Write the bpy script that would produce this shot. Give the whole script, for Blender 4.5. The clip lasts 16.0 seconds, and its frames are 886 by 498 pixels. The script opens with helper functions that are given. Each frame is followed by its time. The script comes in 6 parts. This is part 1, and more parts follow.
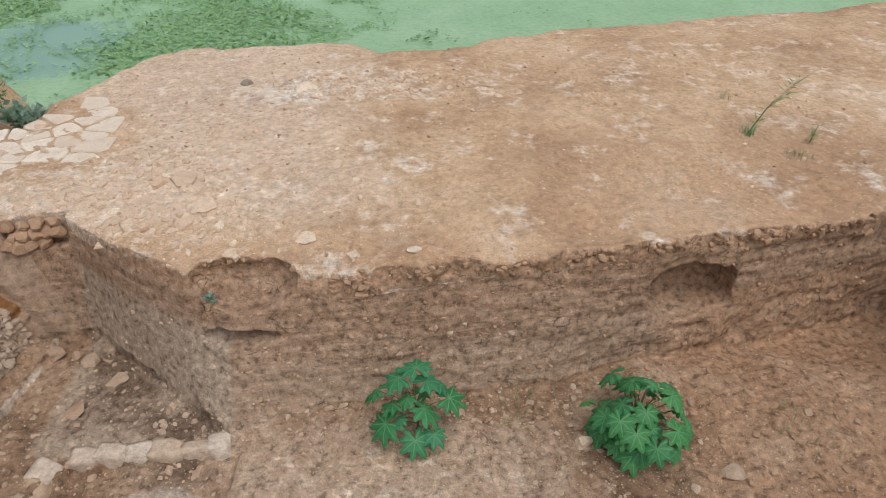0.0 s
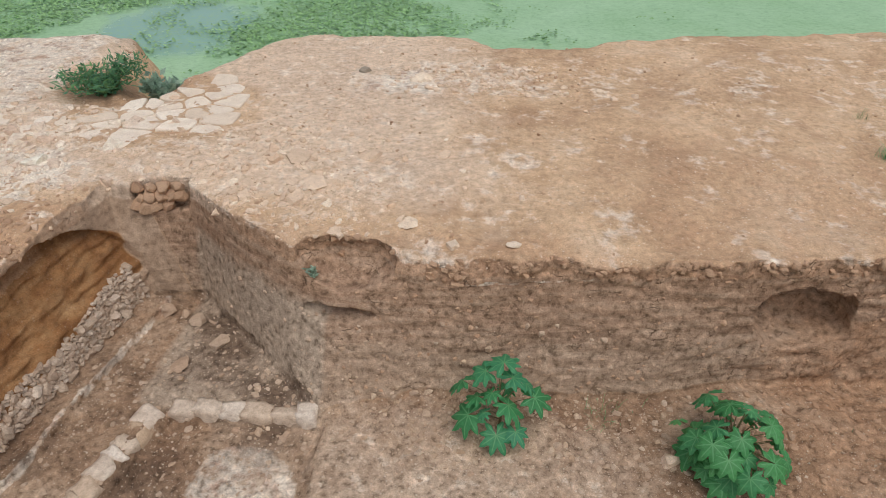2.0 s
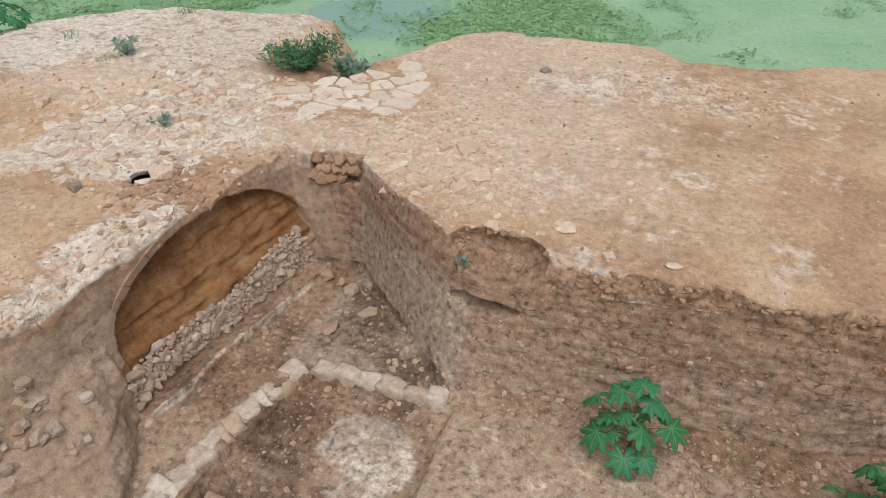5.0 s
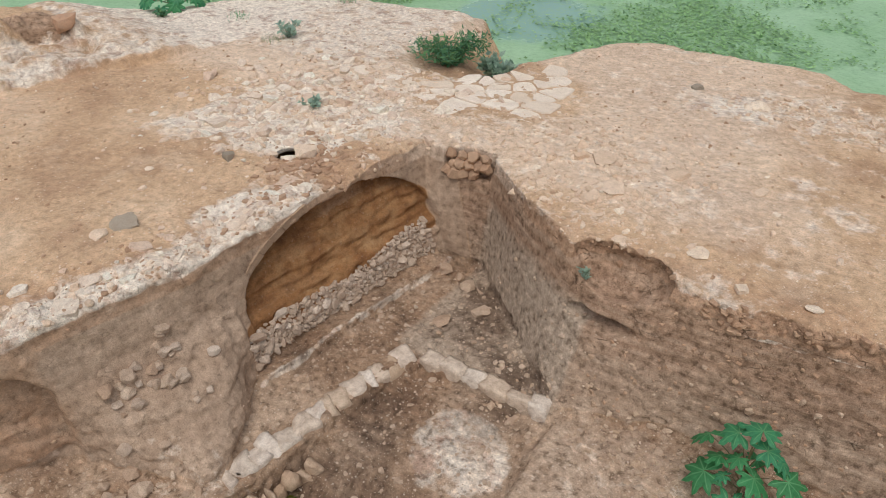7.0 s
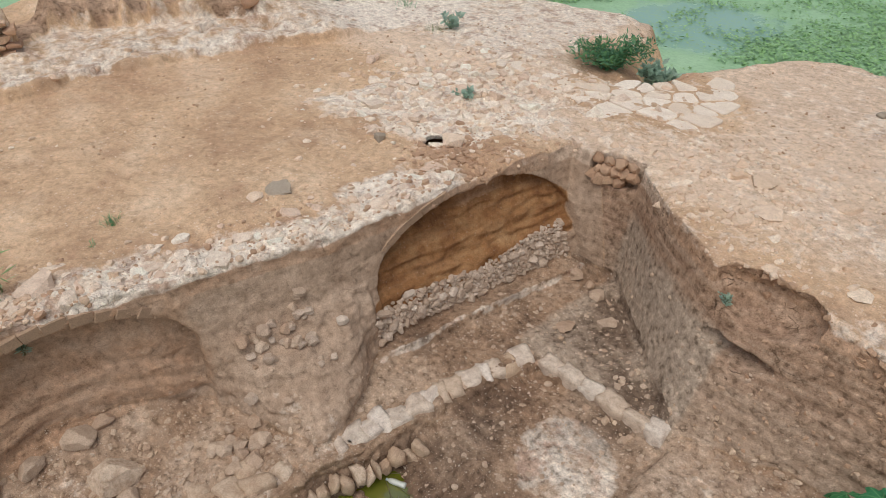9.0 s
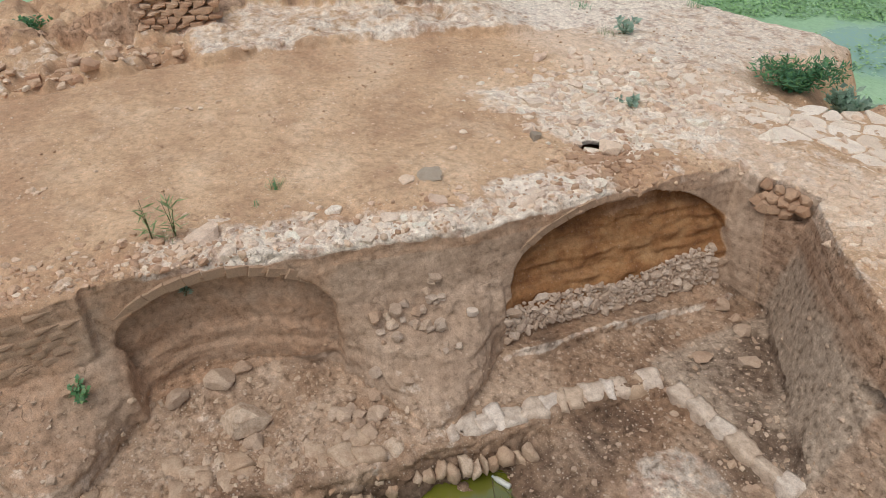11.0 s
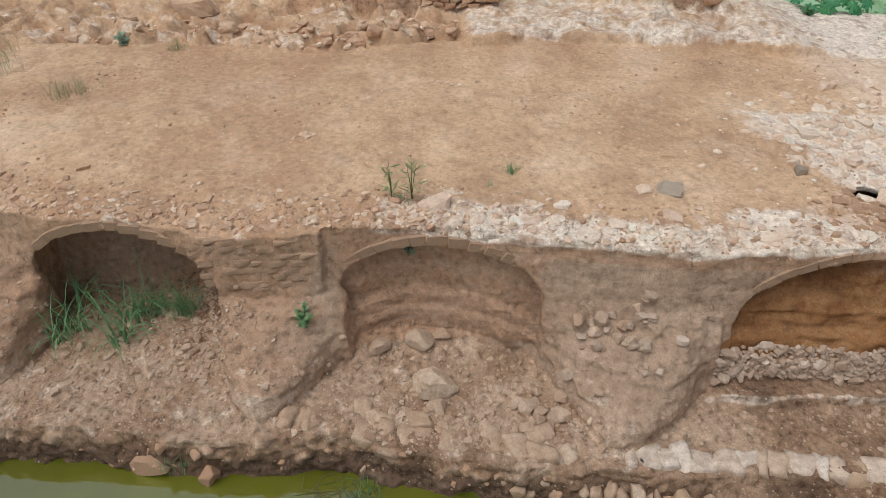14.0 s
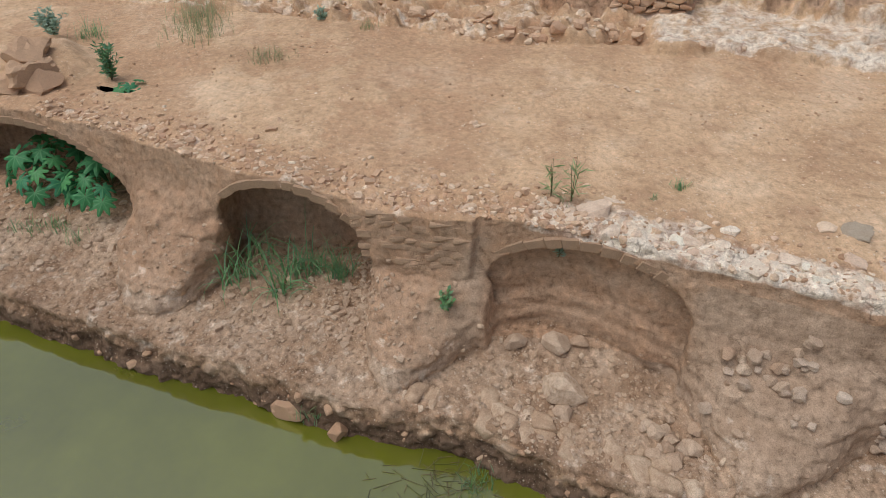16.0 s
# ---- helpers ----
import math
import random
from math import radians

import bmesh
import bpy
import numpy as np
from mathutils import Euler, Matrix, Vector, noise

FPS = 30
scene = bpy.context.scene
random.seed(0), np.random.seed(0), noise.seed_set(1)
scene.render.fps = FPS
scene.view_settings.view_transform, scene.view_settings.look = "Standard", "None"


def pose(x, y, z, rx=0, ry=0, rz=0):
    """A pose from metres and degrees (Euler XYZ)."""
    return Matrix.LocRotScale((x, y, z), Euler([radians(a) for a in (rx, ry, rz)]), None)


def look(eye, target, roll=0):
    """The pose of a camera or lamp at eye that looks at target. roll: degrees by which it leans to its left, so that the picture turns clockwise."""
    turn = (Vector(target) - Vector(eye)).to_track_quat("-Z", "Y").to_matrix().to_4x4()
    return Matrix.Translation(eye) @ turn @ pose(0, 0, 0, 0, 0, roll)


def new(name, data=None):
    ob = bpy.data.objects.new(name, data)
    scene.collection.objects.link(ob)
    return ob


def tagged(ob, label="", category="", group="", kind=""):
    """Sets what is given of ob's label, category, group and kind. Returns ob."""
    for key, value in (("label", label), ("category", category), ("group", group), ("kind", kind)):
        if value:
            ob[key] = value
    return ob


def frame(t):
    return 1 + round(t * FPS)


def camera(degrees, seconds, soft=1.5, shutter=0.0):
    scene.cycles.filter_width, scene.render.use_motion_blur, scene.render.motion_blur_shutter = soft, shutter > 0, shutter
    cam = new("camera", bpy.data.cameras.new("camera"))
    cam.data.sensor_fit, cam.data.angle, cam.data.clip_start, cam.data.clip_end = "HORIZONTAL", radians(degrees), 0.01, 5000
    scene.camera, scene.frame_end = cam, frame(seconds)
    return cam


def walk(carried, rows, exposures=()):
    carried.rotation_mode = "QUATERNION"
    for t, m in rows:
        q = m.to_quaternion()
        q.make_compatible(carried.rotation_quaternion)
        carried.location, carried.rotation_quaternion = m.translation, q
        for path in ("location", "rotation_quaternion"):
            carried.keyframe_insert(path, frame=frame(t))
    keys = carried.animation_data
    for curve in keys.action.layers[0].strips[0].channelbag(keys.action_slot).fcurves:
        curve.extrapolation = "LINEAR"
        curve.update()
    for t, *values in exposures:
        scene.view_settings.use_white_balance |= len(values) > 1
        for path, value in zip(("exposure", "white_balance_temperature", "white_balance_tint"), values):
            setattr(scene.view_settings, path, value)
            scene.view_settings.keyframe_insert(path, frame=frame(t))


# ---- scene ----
cam = camera(66.18, 16.0, soft=0.6)
PATH = [
    (0, pose(-0.028, -0.093, 5.357, 53.63, -0.11, -1.29)),
    (0.5, pose(-0.027, -0.092, 5.375, 53.56, -0.05, 1.19)),
    (1, pose(-0.036, -0.103, 5.361, 53.57, -0.03, 3.65)),
    (1.5, pose(-0.059, -0.127, 5.312, 53.62, -0.02, 6.08)),
    (2, pose(-0.090, -0.147, 5.263, 53.73, -0.01, 8.48)),
    (2.5, pose(-0.098, -0.161, 5.247, 53.77, 0.03, 10.91)),
    (3, pose(-0.103, -0.162, 5.237, 53.81, 0.15, 13.39)),
    (5.5, pose(-0.141, -0.205, 5.206, 53.98, 0.05, 26.85)),
    (6, pose(-0.147, -0.213, 5.203, 54.02, -0.01, 29.98)),
    (6.5, pose(-0.155, -0.212, 5.198, 54.06, 0.00, 33.19)),
    (7, pose(-0.155, -0.205, 5.201, 54.09, -0.02, 36.45)),
    (7.5, pose(-0.156, -0.210, 5.209, 54.07, 0.06, 39.70)),
    (8, pose(-0.169, -0.224, 5.202, 54.00, 0.03, 42.96)),
    (8.5, pose(-0.185, -0.238, 5.184, 54.03, 0.10, 46.29)),
    (9, pose(-0.192, -0.245, 5.151, 53.99, 0.07, 49.77)),
    (11.5, pose(-0.248, -0.281, 5.105, 53.89, 0.02, 67.58)),
    (12, pose(-0.269, -0.283, 5.083, 53.86, 0.08, 71.27)),
    (12.5, pose(-0.268, -0.282, 5.066, 53.81, 0.18, 75.08)),
    (13, pose(-0.256, -0.290, 5.059, 53.80, 0.15, 78.73)),
    (13.5, pose(-0.246, -0.298, 5.059, 53.77, 0.12, 82.52)),
    (14, pose(-0.236, -0.302, 5.066, 53.66, 0.14, 86.26)),
    (14.5, pose(-0.221, -0.308, 5.075, 53.53, 0.12, 90.09)),
    (15, pose(-0.205, -0.334, 5.089, 53.44, 0.13, 93.83)),
    (15.5, pose(-0.199, -0.360, 5.097, 53.35, 0.02, 97.62)),
    (16, pose(-0.201, -0.405, 5.102, 53.20, -0.06, 101.33)),
]
walk(cam, PATH)


# ---- world and light: a bright overcast sky ----
world = bpy.data.worlds.new("sky")
scene.world = world
world.use_nodes = True
wn = world.node_tree.nodes
sky = wn.new("ShaderNodeTexSky")
sky.sky_type, sky.sun_disc = "NISHITA", False
sky.sun_elevation, sky.sun_rotation = radians(66), radians(150)
sky.air_density, sky.dust_density, sky.ozone_density = 1.0, 4.0, 1.0
wn["Background"].inputs[1].default_value = 0.116
# cloud greys the blue
grey = wn.new("ShaderNodeHueSaturation")
grey.inputs["Saturation"].default_value = 0.55
world.node_tree.links.new(sky.outputs[0], grey.inputs["Color"])
world.node_tree.links.new(grey.outputs[0], wn["Background"].inputs[0])
sun = new("sun", bpy.data.lights.new("sun", "SUN"))
sun.data.energy, sun.data.angle, sun.data.color = 0.97, radians(52), (1.0, 0.975, 0.95)
# the sun stands where the sky has it
sun.matrix_world = look((5.09, -8.81, 22.84), (0, 0, 0))
scene.view_settings.exposure = -0.05


# ---- noise ----
def hash3(i, j, k, seed):
    n = (i * 374761393 + j * 668265263 + k * 2147483647 + seed * 1274126177) & 0xFFFFFFFF
    n = ((n ^ (n >> 13)) * 1274126177) & 0xFFFFFFFF
    return ((n ^ (n >> 16)) & 0xFFFF).astype(np.float32) / 32767.5 - 1


def vnoise(p, freq, seed):
    """Smooth noise from -1 to 1 at the points p; freq a number or one for each axis."""
    q = p * np.asarray(freq, float)
    b = np.floor(q).astype(np.int64)
    f = q - b
    f = f * f * (3 - 2 * f)
    out = 0
    for di in (0, 1):
        for dj in (0, 1):
            for dk in (0, 1):
                w = np.abs(1 - di - f[:, 0]) * np.abs(1 - dj - f[:, 1]) * np.abs(1 - dk - f[:, 2])
                out = out + w * hash3(b[:, 0] + di, b[:, 1] + dj, b[:, 2] + dk, seed)
    return out


def fbm(p, freq, seed, octaves=4, gain=0.5):
    out, amp = 0, 1.0
    for o in range(octaves):
        out = out + amp * vnoise(p, np.asarray(freq, float) * 2.03 ** o, seed + o)
        amp *= gain
    return out


def smooth(a, b, v):
    t = np.clip((v - a) / (b - a), 0, 1)
    return t * t * (3 - 2 * t)


def poly_dist(x, y, poly):
    """Distance to a closed outline, negative inside it."""
    d = np.full(x.shape, 1e9)
    inside = np.zeros(x.shape, bool)
    n = len(poly)
    for i in range(n):
        (ax, ay), (bx, by) = poly[i], poly[(i + 1) % n]
        ex, ey = bx - ax, by - ay
        t = np.clip(((x - ax) * ex + (y - ay) * ey) / (ex * ex + ey * ey), 0, 1)
        d = np.minimum(d, np.hypot(x - ax - t * ex, y - ay - t * ey))
        if ay != by:
            inside ^= ((ay > y) != (by > y)) & (x < (bx - ax) * (y - ay) / (by - ay) + ax)
    return np.where(inside, -d, d)


# ---- the plan ----
RIM = [(14, 9.6), (6.4, 8.05), (4.1, 7.55), (2.5, 7.28), (0.8, 7.1), (-0.9, 6.8), (-3.2, 6.84), (-4.1, 7.3), (-5.25, 8.15),
       (-6.2, 7.95), (-6.62, 8.1), (-6.75, 5.2), (-6.9, 3.2), (-7.4, 1), (-7.66, -0.5), (-7.85, -3.2), (-8.25, -5.0),
       (-9.0, -7.6), (-9.4, -9.7), (-10.2, -15), (14, -15)]
FOOT = [(14, 9.0), (7.2, 8.15), (5.0, 7.45), (3.2, 7.1), (1.86, 6.66), (0.63, 6.45), (-1.3, 6.16), (-2.69, 5.72), (-4.0, 6.78),
        (-5.2, 7.78), (-5.92, 7.62), (-6.05, 7.3), (-6.35, 3.9), (-6.25, 3.55), (-5.9, 3.2), (-5.65, 2.85), (-5.2, 2.25), (-5.45, 2.08),
        (-5.86, 1.9), (-6.44, 1.68), (-6.95, 1.45), (-7.5, 1.35), (-8.4, 1.3), (-8.4, -1.0), (-7.5, -1.02), (-7.0, -1.12), (-6.88, -1.42), (-6.5, -1.87),
        (-6.16, -2.2), (-5.98, -2.36), (-6.25, -2.62), (-6.9, -2.9), (-7.6, -3.02), (-9.7, -3.05), (-9.7, -5.4), (-7.9, -5.45), (-7.55, -5.7), (-7.1, -5.98),
        (-6.85, -6.2), (-6.9, -6.75), (-7.3, -7.1), (-7.9, -7.4), (-8.8, -7.5), (-11.2, -7.6), (-11.2, -15), (14, -15)]
# niches: middle, half width, spring, rise
NICHES = [(5.83, 1.88, -1.1, 0.97), (0.1, 1.4, -1.0, 0.78), (-4.28, 1.4, -1.0, 0.84), (-9.75, 2.25, -1.25, 0.97)]
KERB = ([-15, -8.75, -5.65, -2.45, -1.2, 0.5, 2.3, 4.05, 5.36], [-8.0, -7.05, -6.5, -6.03, -5.96, -5.52, -5.2, -5.07, -4.76])
POND = [(-7.75, 11.6), (-7.05, 12.6), (-6.75, 13.8), (-6.2, 14.7), (-5.4, 15.2), (-4.1, 15.4), (-2.5, 15.6), (-1.6, 15.55), (-0.95, 14.85),
        (0.2, 14.95), (0.9, 15.2), (1.6, 15.8), (2.6, 16.2), (4.0, 16.5), (5.5, 16.8), (7.0, 17.35), (10, 17.8), (12, 18.5), (20, 19.3), (60, 18.8), (60, -40), (-22, -40), (-22, -10), (-20.5, 0), (-19.5, 4), (-18.6, 8.2),
        (-15.5, 12.0), (-13.5, 13.6), (-11.2, 14.2), (-9.8, 14.4), (-9.1, 13.6), (-8.9, 12.4)]
WATER_Z, POND_Z = -2.62, -1.2


def bench_x(y):
    """The front of the ruin's plaster bench."""
    return np.interp(y, [-11, -5.2, -4.2, -2.2, -1.1, 0.1, 1.05, 1.2, 2.1, 4.3, 6.6, 7.7, 9], [-15.2, -14.95, -14.8, -14.35, -14.4, -14.6, -14.75, -14.25, -14.35, -14.25, -13.75, -13.3, -13.1])


def ruin_x(y):
    """The front of the eroded wall behind the bench."""
    return np.interp(y, [-2.4, -1.0, 0.2, 1.9, 2.3, 2.8, 4.4, 6.5, 7.2], [-16.9, -16.62, -16.35, -15.95, -16.4, -16.6, -16.1, -15.2, -15.0])


def terrace_z(x, y):
    """The height of the upper ground, which slides into the green pond at its edge."""
    p = np.stack([x.ravel(), y.ravel(), np.zeros(x.size)], 1)
    z = 0.05 * fbm(p, 0.35, 3, 3) + 0.02 * fbm(p, 1.6, 9, 3)
    z = z.reshape(x.shape)
    wob = (0.12 * fbm(p, 0.9, 15, 3) + 0.05 * vnoise(p, 3.1, 17)).reshape(x.shape)
    d = -poly_dist(x, y, POND) + wob
    # the ruin's plaster bench in the west, with worn pockets
    n3 = fbm(p, 1.7, 61, 3).reshape(x.shape)
    n4 = vnoise(p, 2.6, 67).reshape(x.shape)
    n5 = vnoise(p, 5.5, 69).reshape(x.shape)
    bench = bench_x(y) + 0.1 * n3 + 0.04 * n5
    ends = smooth(9.4, 7.6, y) * smooth(-11.0, -8.5, y)
    on = smooth(0.05, -0.05, x - bench) * ends
    north = smooth(0.9, 1.3, y)
    back = np.clip(bench - x, 0, 2.2)
    z = z + on * (0.08 + 0.09 * north + 0.06 * back * north + 0.05 * n3 + 0.02 * n5 + 0.05 * smooth(0.55, 0.6, back + 0.2 * n3) * north)
    z = z + on * (1 - north) * (0.13 * smooth(0.1, 0.35, n4) + 0.05 * smooth(0.1, 0.3, n5) - 0.13 * smooth(-0.2, -0.45, n4))
    for hx, hy, ha, hb in ((-15.42, 4.1, 0.11, 0.27), (-14.95, 5.75, 0.15, 0.42), (-14.65, 6.7, 0.14, 0.3), (-15.1, -2.7, 0.16, 0.25), (-15.0, -1.2, 0.17, 0.45), (-14.8, 0.55, 0.13, 0.35), (-15.3, -7.4, 0.2, 0.4)):
        z = z - 0.2 * smooth(1.3, 0.95, np.maximum(np.abs(x - hx) / ha, np.abs(y - hy + 0.25 * (x - hx)) / hb) + 0.25 * n4)
    # the eroded wall behind the bench: brick core in the middle, crumbled beyond
    high = np.interp(y, [-2.5, -2.3, -1.5, -1.35, -0.7, -0.6, 0.1, 0.25, 1.85, 2.0, 2.5, 2.8, 6.8, 7.2], [0, 0.2, 0.24, 0.36, 0.42, 0.55, 0.6, 0.8, 0.82, 0.06, 0.08, 0.46, 0.4, 0])
    face = ruin_x(y) + 0.12 * n3 + 0.07 * n5
    z = z + high * (0.9 + 0.35 * n3 + 0.2 * n5) * smooth(0.05, -0.07, x - face) * (1 - 0.75 * smooth(-0.3, -1.5, x - face))
    # the sunken crown of the first vault
    t = np.clip((x + 8.1) / 1.5, 0, 1)
    z = z - (0.03 + 0.05 * t) * smooth(0.75, 0.2, np.abs(y - 6.28 + 0.2 * t + 0.1 * n3)) * smooth(-8.5, -7.9, x)
    # the stony vault backs along the western rim
    rim = np.interp(y, [-9.7, -5, -0.5, 1, 3.2, 8.1], [-9.4, -8.25, -7.66, -7.4, -6.9, -6.62])
    z = z + 0.045 * smooth(-1.1, -0.4, x - rim) * n3 * smooth(9, 8, y)
    z = z - 0.03 * smooth(-0.35, 0.0, x - rim) * smooth(9, 8, y)
    # ground heaped round the far left hole, and the slumped notch by the pond
    z = z + 0.35 * smooth(1.3, 0.3, np.hypot(x + 11.4, (y + 10.9) * 0.8) + 0.25 * n3)
    z = z - 0.22 * smooth(1.3, 0.5, np.hypot((x + 8.3) * 0.8, y - 11.5))
    z = z - 0.25 * smooth(0.55, 0.0, d) - 1.7 * smooth(0.05, -0.9, d)
    return z


def floor_z(x, y):
    """The height of the dug floor, its basin, the banks and the spoil."""
    kx = np.interp(y, *KERB)
    p = np.stack([x.ravel(), y.ravel(), np.zeros(x.size)], 1)
    n1 = fbm(p, 0.8, 21, 3).reshape(x.shape)
    n2 = fbm(p, 2.6, 27, 3).reshape(x.shape)
    bench = -2.0 + 0.03 * n1 + 0.02 * n2
    # the ground rises into the niches
    bench = bench + 0.36 * smooth(-6.3, -7.6, x) * smooth(1.6, 0.6, y) * smooth(-2.4, -1.2, y)
    bench = bench + 0.4 * smooth(-6.6, -8.6, x) * smooth(-2.4, -3.0, y) * smooth(-6.0, -5.2, y) * (0.6 + 0.5 * smooth(-4.6, -3.0, y))
    bench = bench + 0.35 * smooth(-7.4, -9.4, x) * smooth(-7, -8, y)
    # the low step before the rubble footing
    edge_x = np.interp(y, [3.75, 5.5, 7.4], [-6.1, -5.93, -5.7]) + 0.03 * n2 + 0.03 * n1
    bench = bench + 0.12 * smooth(0.03, -0.03, x - edge_x) * smooth(3.5, 3.8, y) * smooth(7.7, 7.5, y)
    # the beds of the kerbs
    bench = bench - 0.03 * smooth(0.34, 0.24, np.abs(x - kx + 0.16)) * smooth(2.2, 2.4, y) * smooth(5.6, 5.4, y)
    bench = bench - 0.03 * smooth(0.24, 0.16, np.abs(y - np.interp(x, [-4.7, -2.7], [5.49, 5.7]))) * smooth(-5.0, -4.8, x) * smooth(-2.5, -2.6, x)
    # the basin and the pool
    low = -2.2 - 0.46 * smooth(3.9, 2.5, y) - 0.25 * smooth(2.5, 0.5, y) + 0.02 * n2
    low = low - 0.5 * smooth(1.5, -1.5, y)
    ka = np.interp(x, [-4.76, -2.66], [5.4, 5.63])
    edge = 0.05 * n2 + 0.05 * n1
    in_basin = smooth(-0.02, 0.12, x - kx + edge - 0.05) * smooth(0.02, -0.1, y - ka)
    bank = np.interp(y, [-8, -4, -1, 2], [0.32, 0.3, 0.35, 0.12])
    in_pool = smooth(-0.05, 1.0, (x - kx + 0.8 * edge - 0.1) / bank) * smooth(3.0, 2.3, y)
    low_here = np.where(y < 2.1, np.maximum(in_basin * smooth(1.2, 2.4, y), in_pool), in_basin)
    z = bench * (1 - low_here) + low * low_here
    # the spoil platform and the red heap
    plat = -2.02 + 0.05 * n1 + 0.03 * n2 + 0.16 * smooth(2.6, 5.0, x) * smooth(7.4, 6.2, y) - 0.12 * smooth(3.0, 6.5, x) * smooth(6.4, 7.6, y) + 0.05 * np.abs(n2) * smooth(2.6, 4.0, x)
    px = -2.5 + 0.09 * n1 + 0.05 * n2
    on = smooth(-0.12, 0.06, x - px) * smooth(-3.0, -2.0, y)
    return z * (1 - on) + plat * on


# ---- the body of earth: one field, cut into its surfaces ----
H = 0.035
X = np.arange(-10.7, 7.7, H)
Y = np.arange(-12.4, 9.26, H)
Z = np.arange(-2.96, 0.36, H)


def lattice(cells, seed):
    """Smooth noise on the whole grid, from a coarse random lattice."""
    rng = np.random.default_rng(seed)
    size = [int(np.ceil((a[-1] - a[0]) / c)) + 2 for a, c in zip((X, Y, Z), cells)]
    out = rng.uniform(-1, 1, size).astype(np.float32)
    for axis, (a, c) in enumerate(zip((X, Y, Z), cells)):
        q = (a - a[0]) / c
        b = np.floor(q).astype(int)
        f = (q - b).astype(np.float32)
        f = f * f * (3 - 2 * f)
        shape = [1, 1, 1]
        shape[axis] = -1
        f = f.reshape(shape)
        out = np.take(out, b, axis) * (1 - f) + np.take(out, b + 1, axis) * f
    return out


def first_back(y, z):
    """The back of the first niche: virgin soil leaning away, over a rubble footing."""
    return -6.38 + 0.115 * (y - 3.8) - np.interp(z, [-2, -1.3, -1.2, -0.9, -0.25], [0, 0.28, 0.42, 0.5, 0.85])


GX, GY = np.meshgrid(X, Y, indexing="ij")
s_rim, s_foot = poly_dist(GX, GY, RIM), poly_dist(GX, GY, FOOT)
top, low = terrace_z(GX, GY), floor_z(GX, GY)
rough = lattice((0.55, 0.55, 0.4), 5) * 0.035 + lattice((1.3, 1.3, 0.09), 6) * 0.012 + lattice((0.17, 0.17, 0.13), 7) * 0.022
FIELD = np.empty(rough.shape, np.float32)
rim_x = np.interp(GY, [-9.7, -7.6, -5, -3.2, -0.5, 1, 3.2, 5.2, 8.1], [-9.4, -9, -8.25, -7.85, -7.66, -7.4, -6.9, -6.75, -6.62])
beds = lattice((1.1, 1.1, 0.085), 8) * 0.5 + lattice((0.3, 0.3, 0.06), 10) * 0.6
on_pier = GX < -4.5
fade = smooth(3.75, 4.15, GY)
line = np.interp(GY, [-6.2, -2.3, 2.2], [-0.78, -0.84, -0.98]) - np.interp(GY, [-6.2, -2.3, 2.2], [0.74, 0.74, 0.66]) * (GX - rim_x - 0.27)
LIP = fbm(np.stack([GX.ravel(), GY.ravel(), 0 * GX.ravel()], 1), 2.3, 33, 3).reshape(GX.shape)
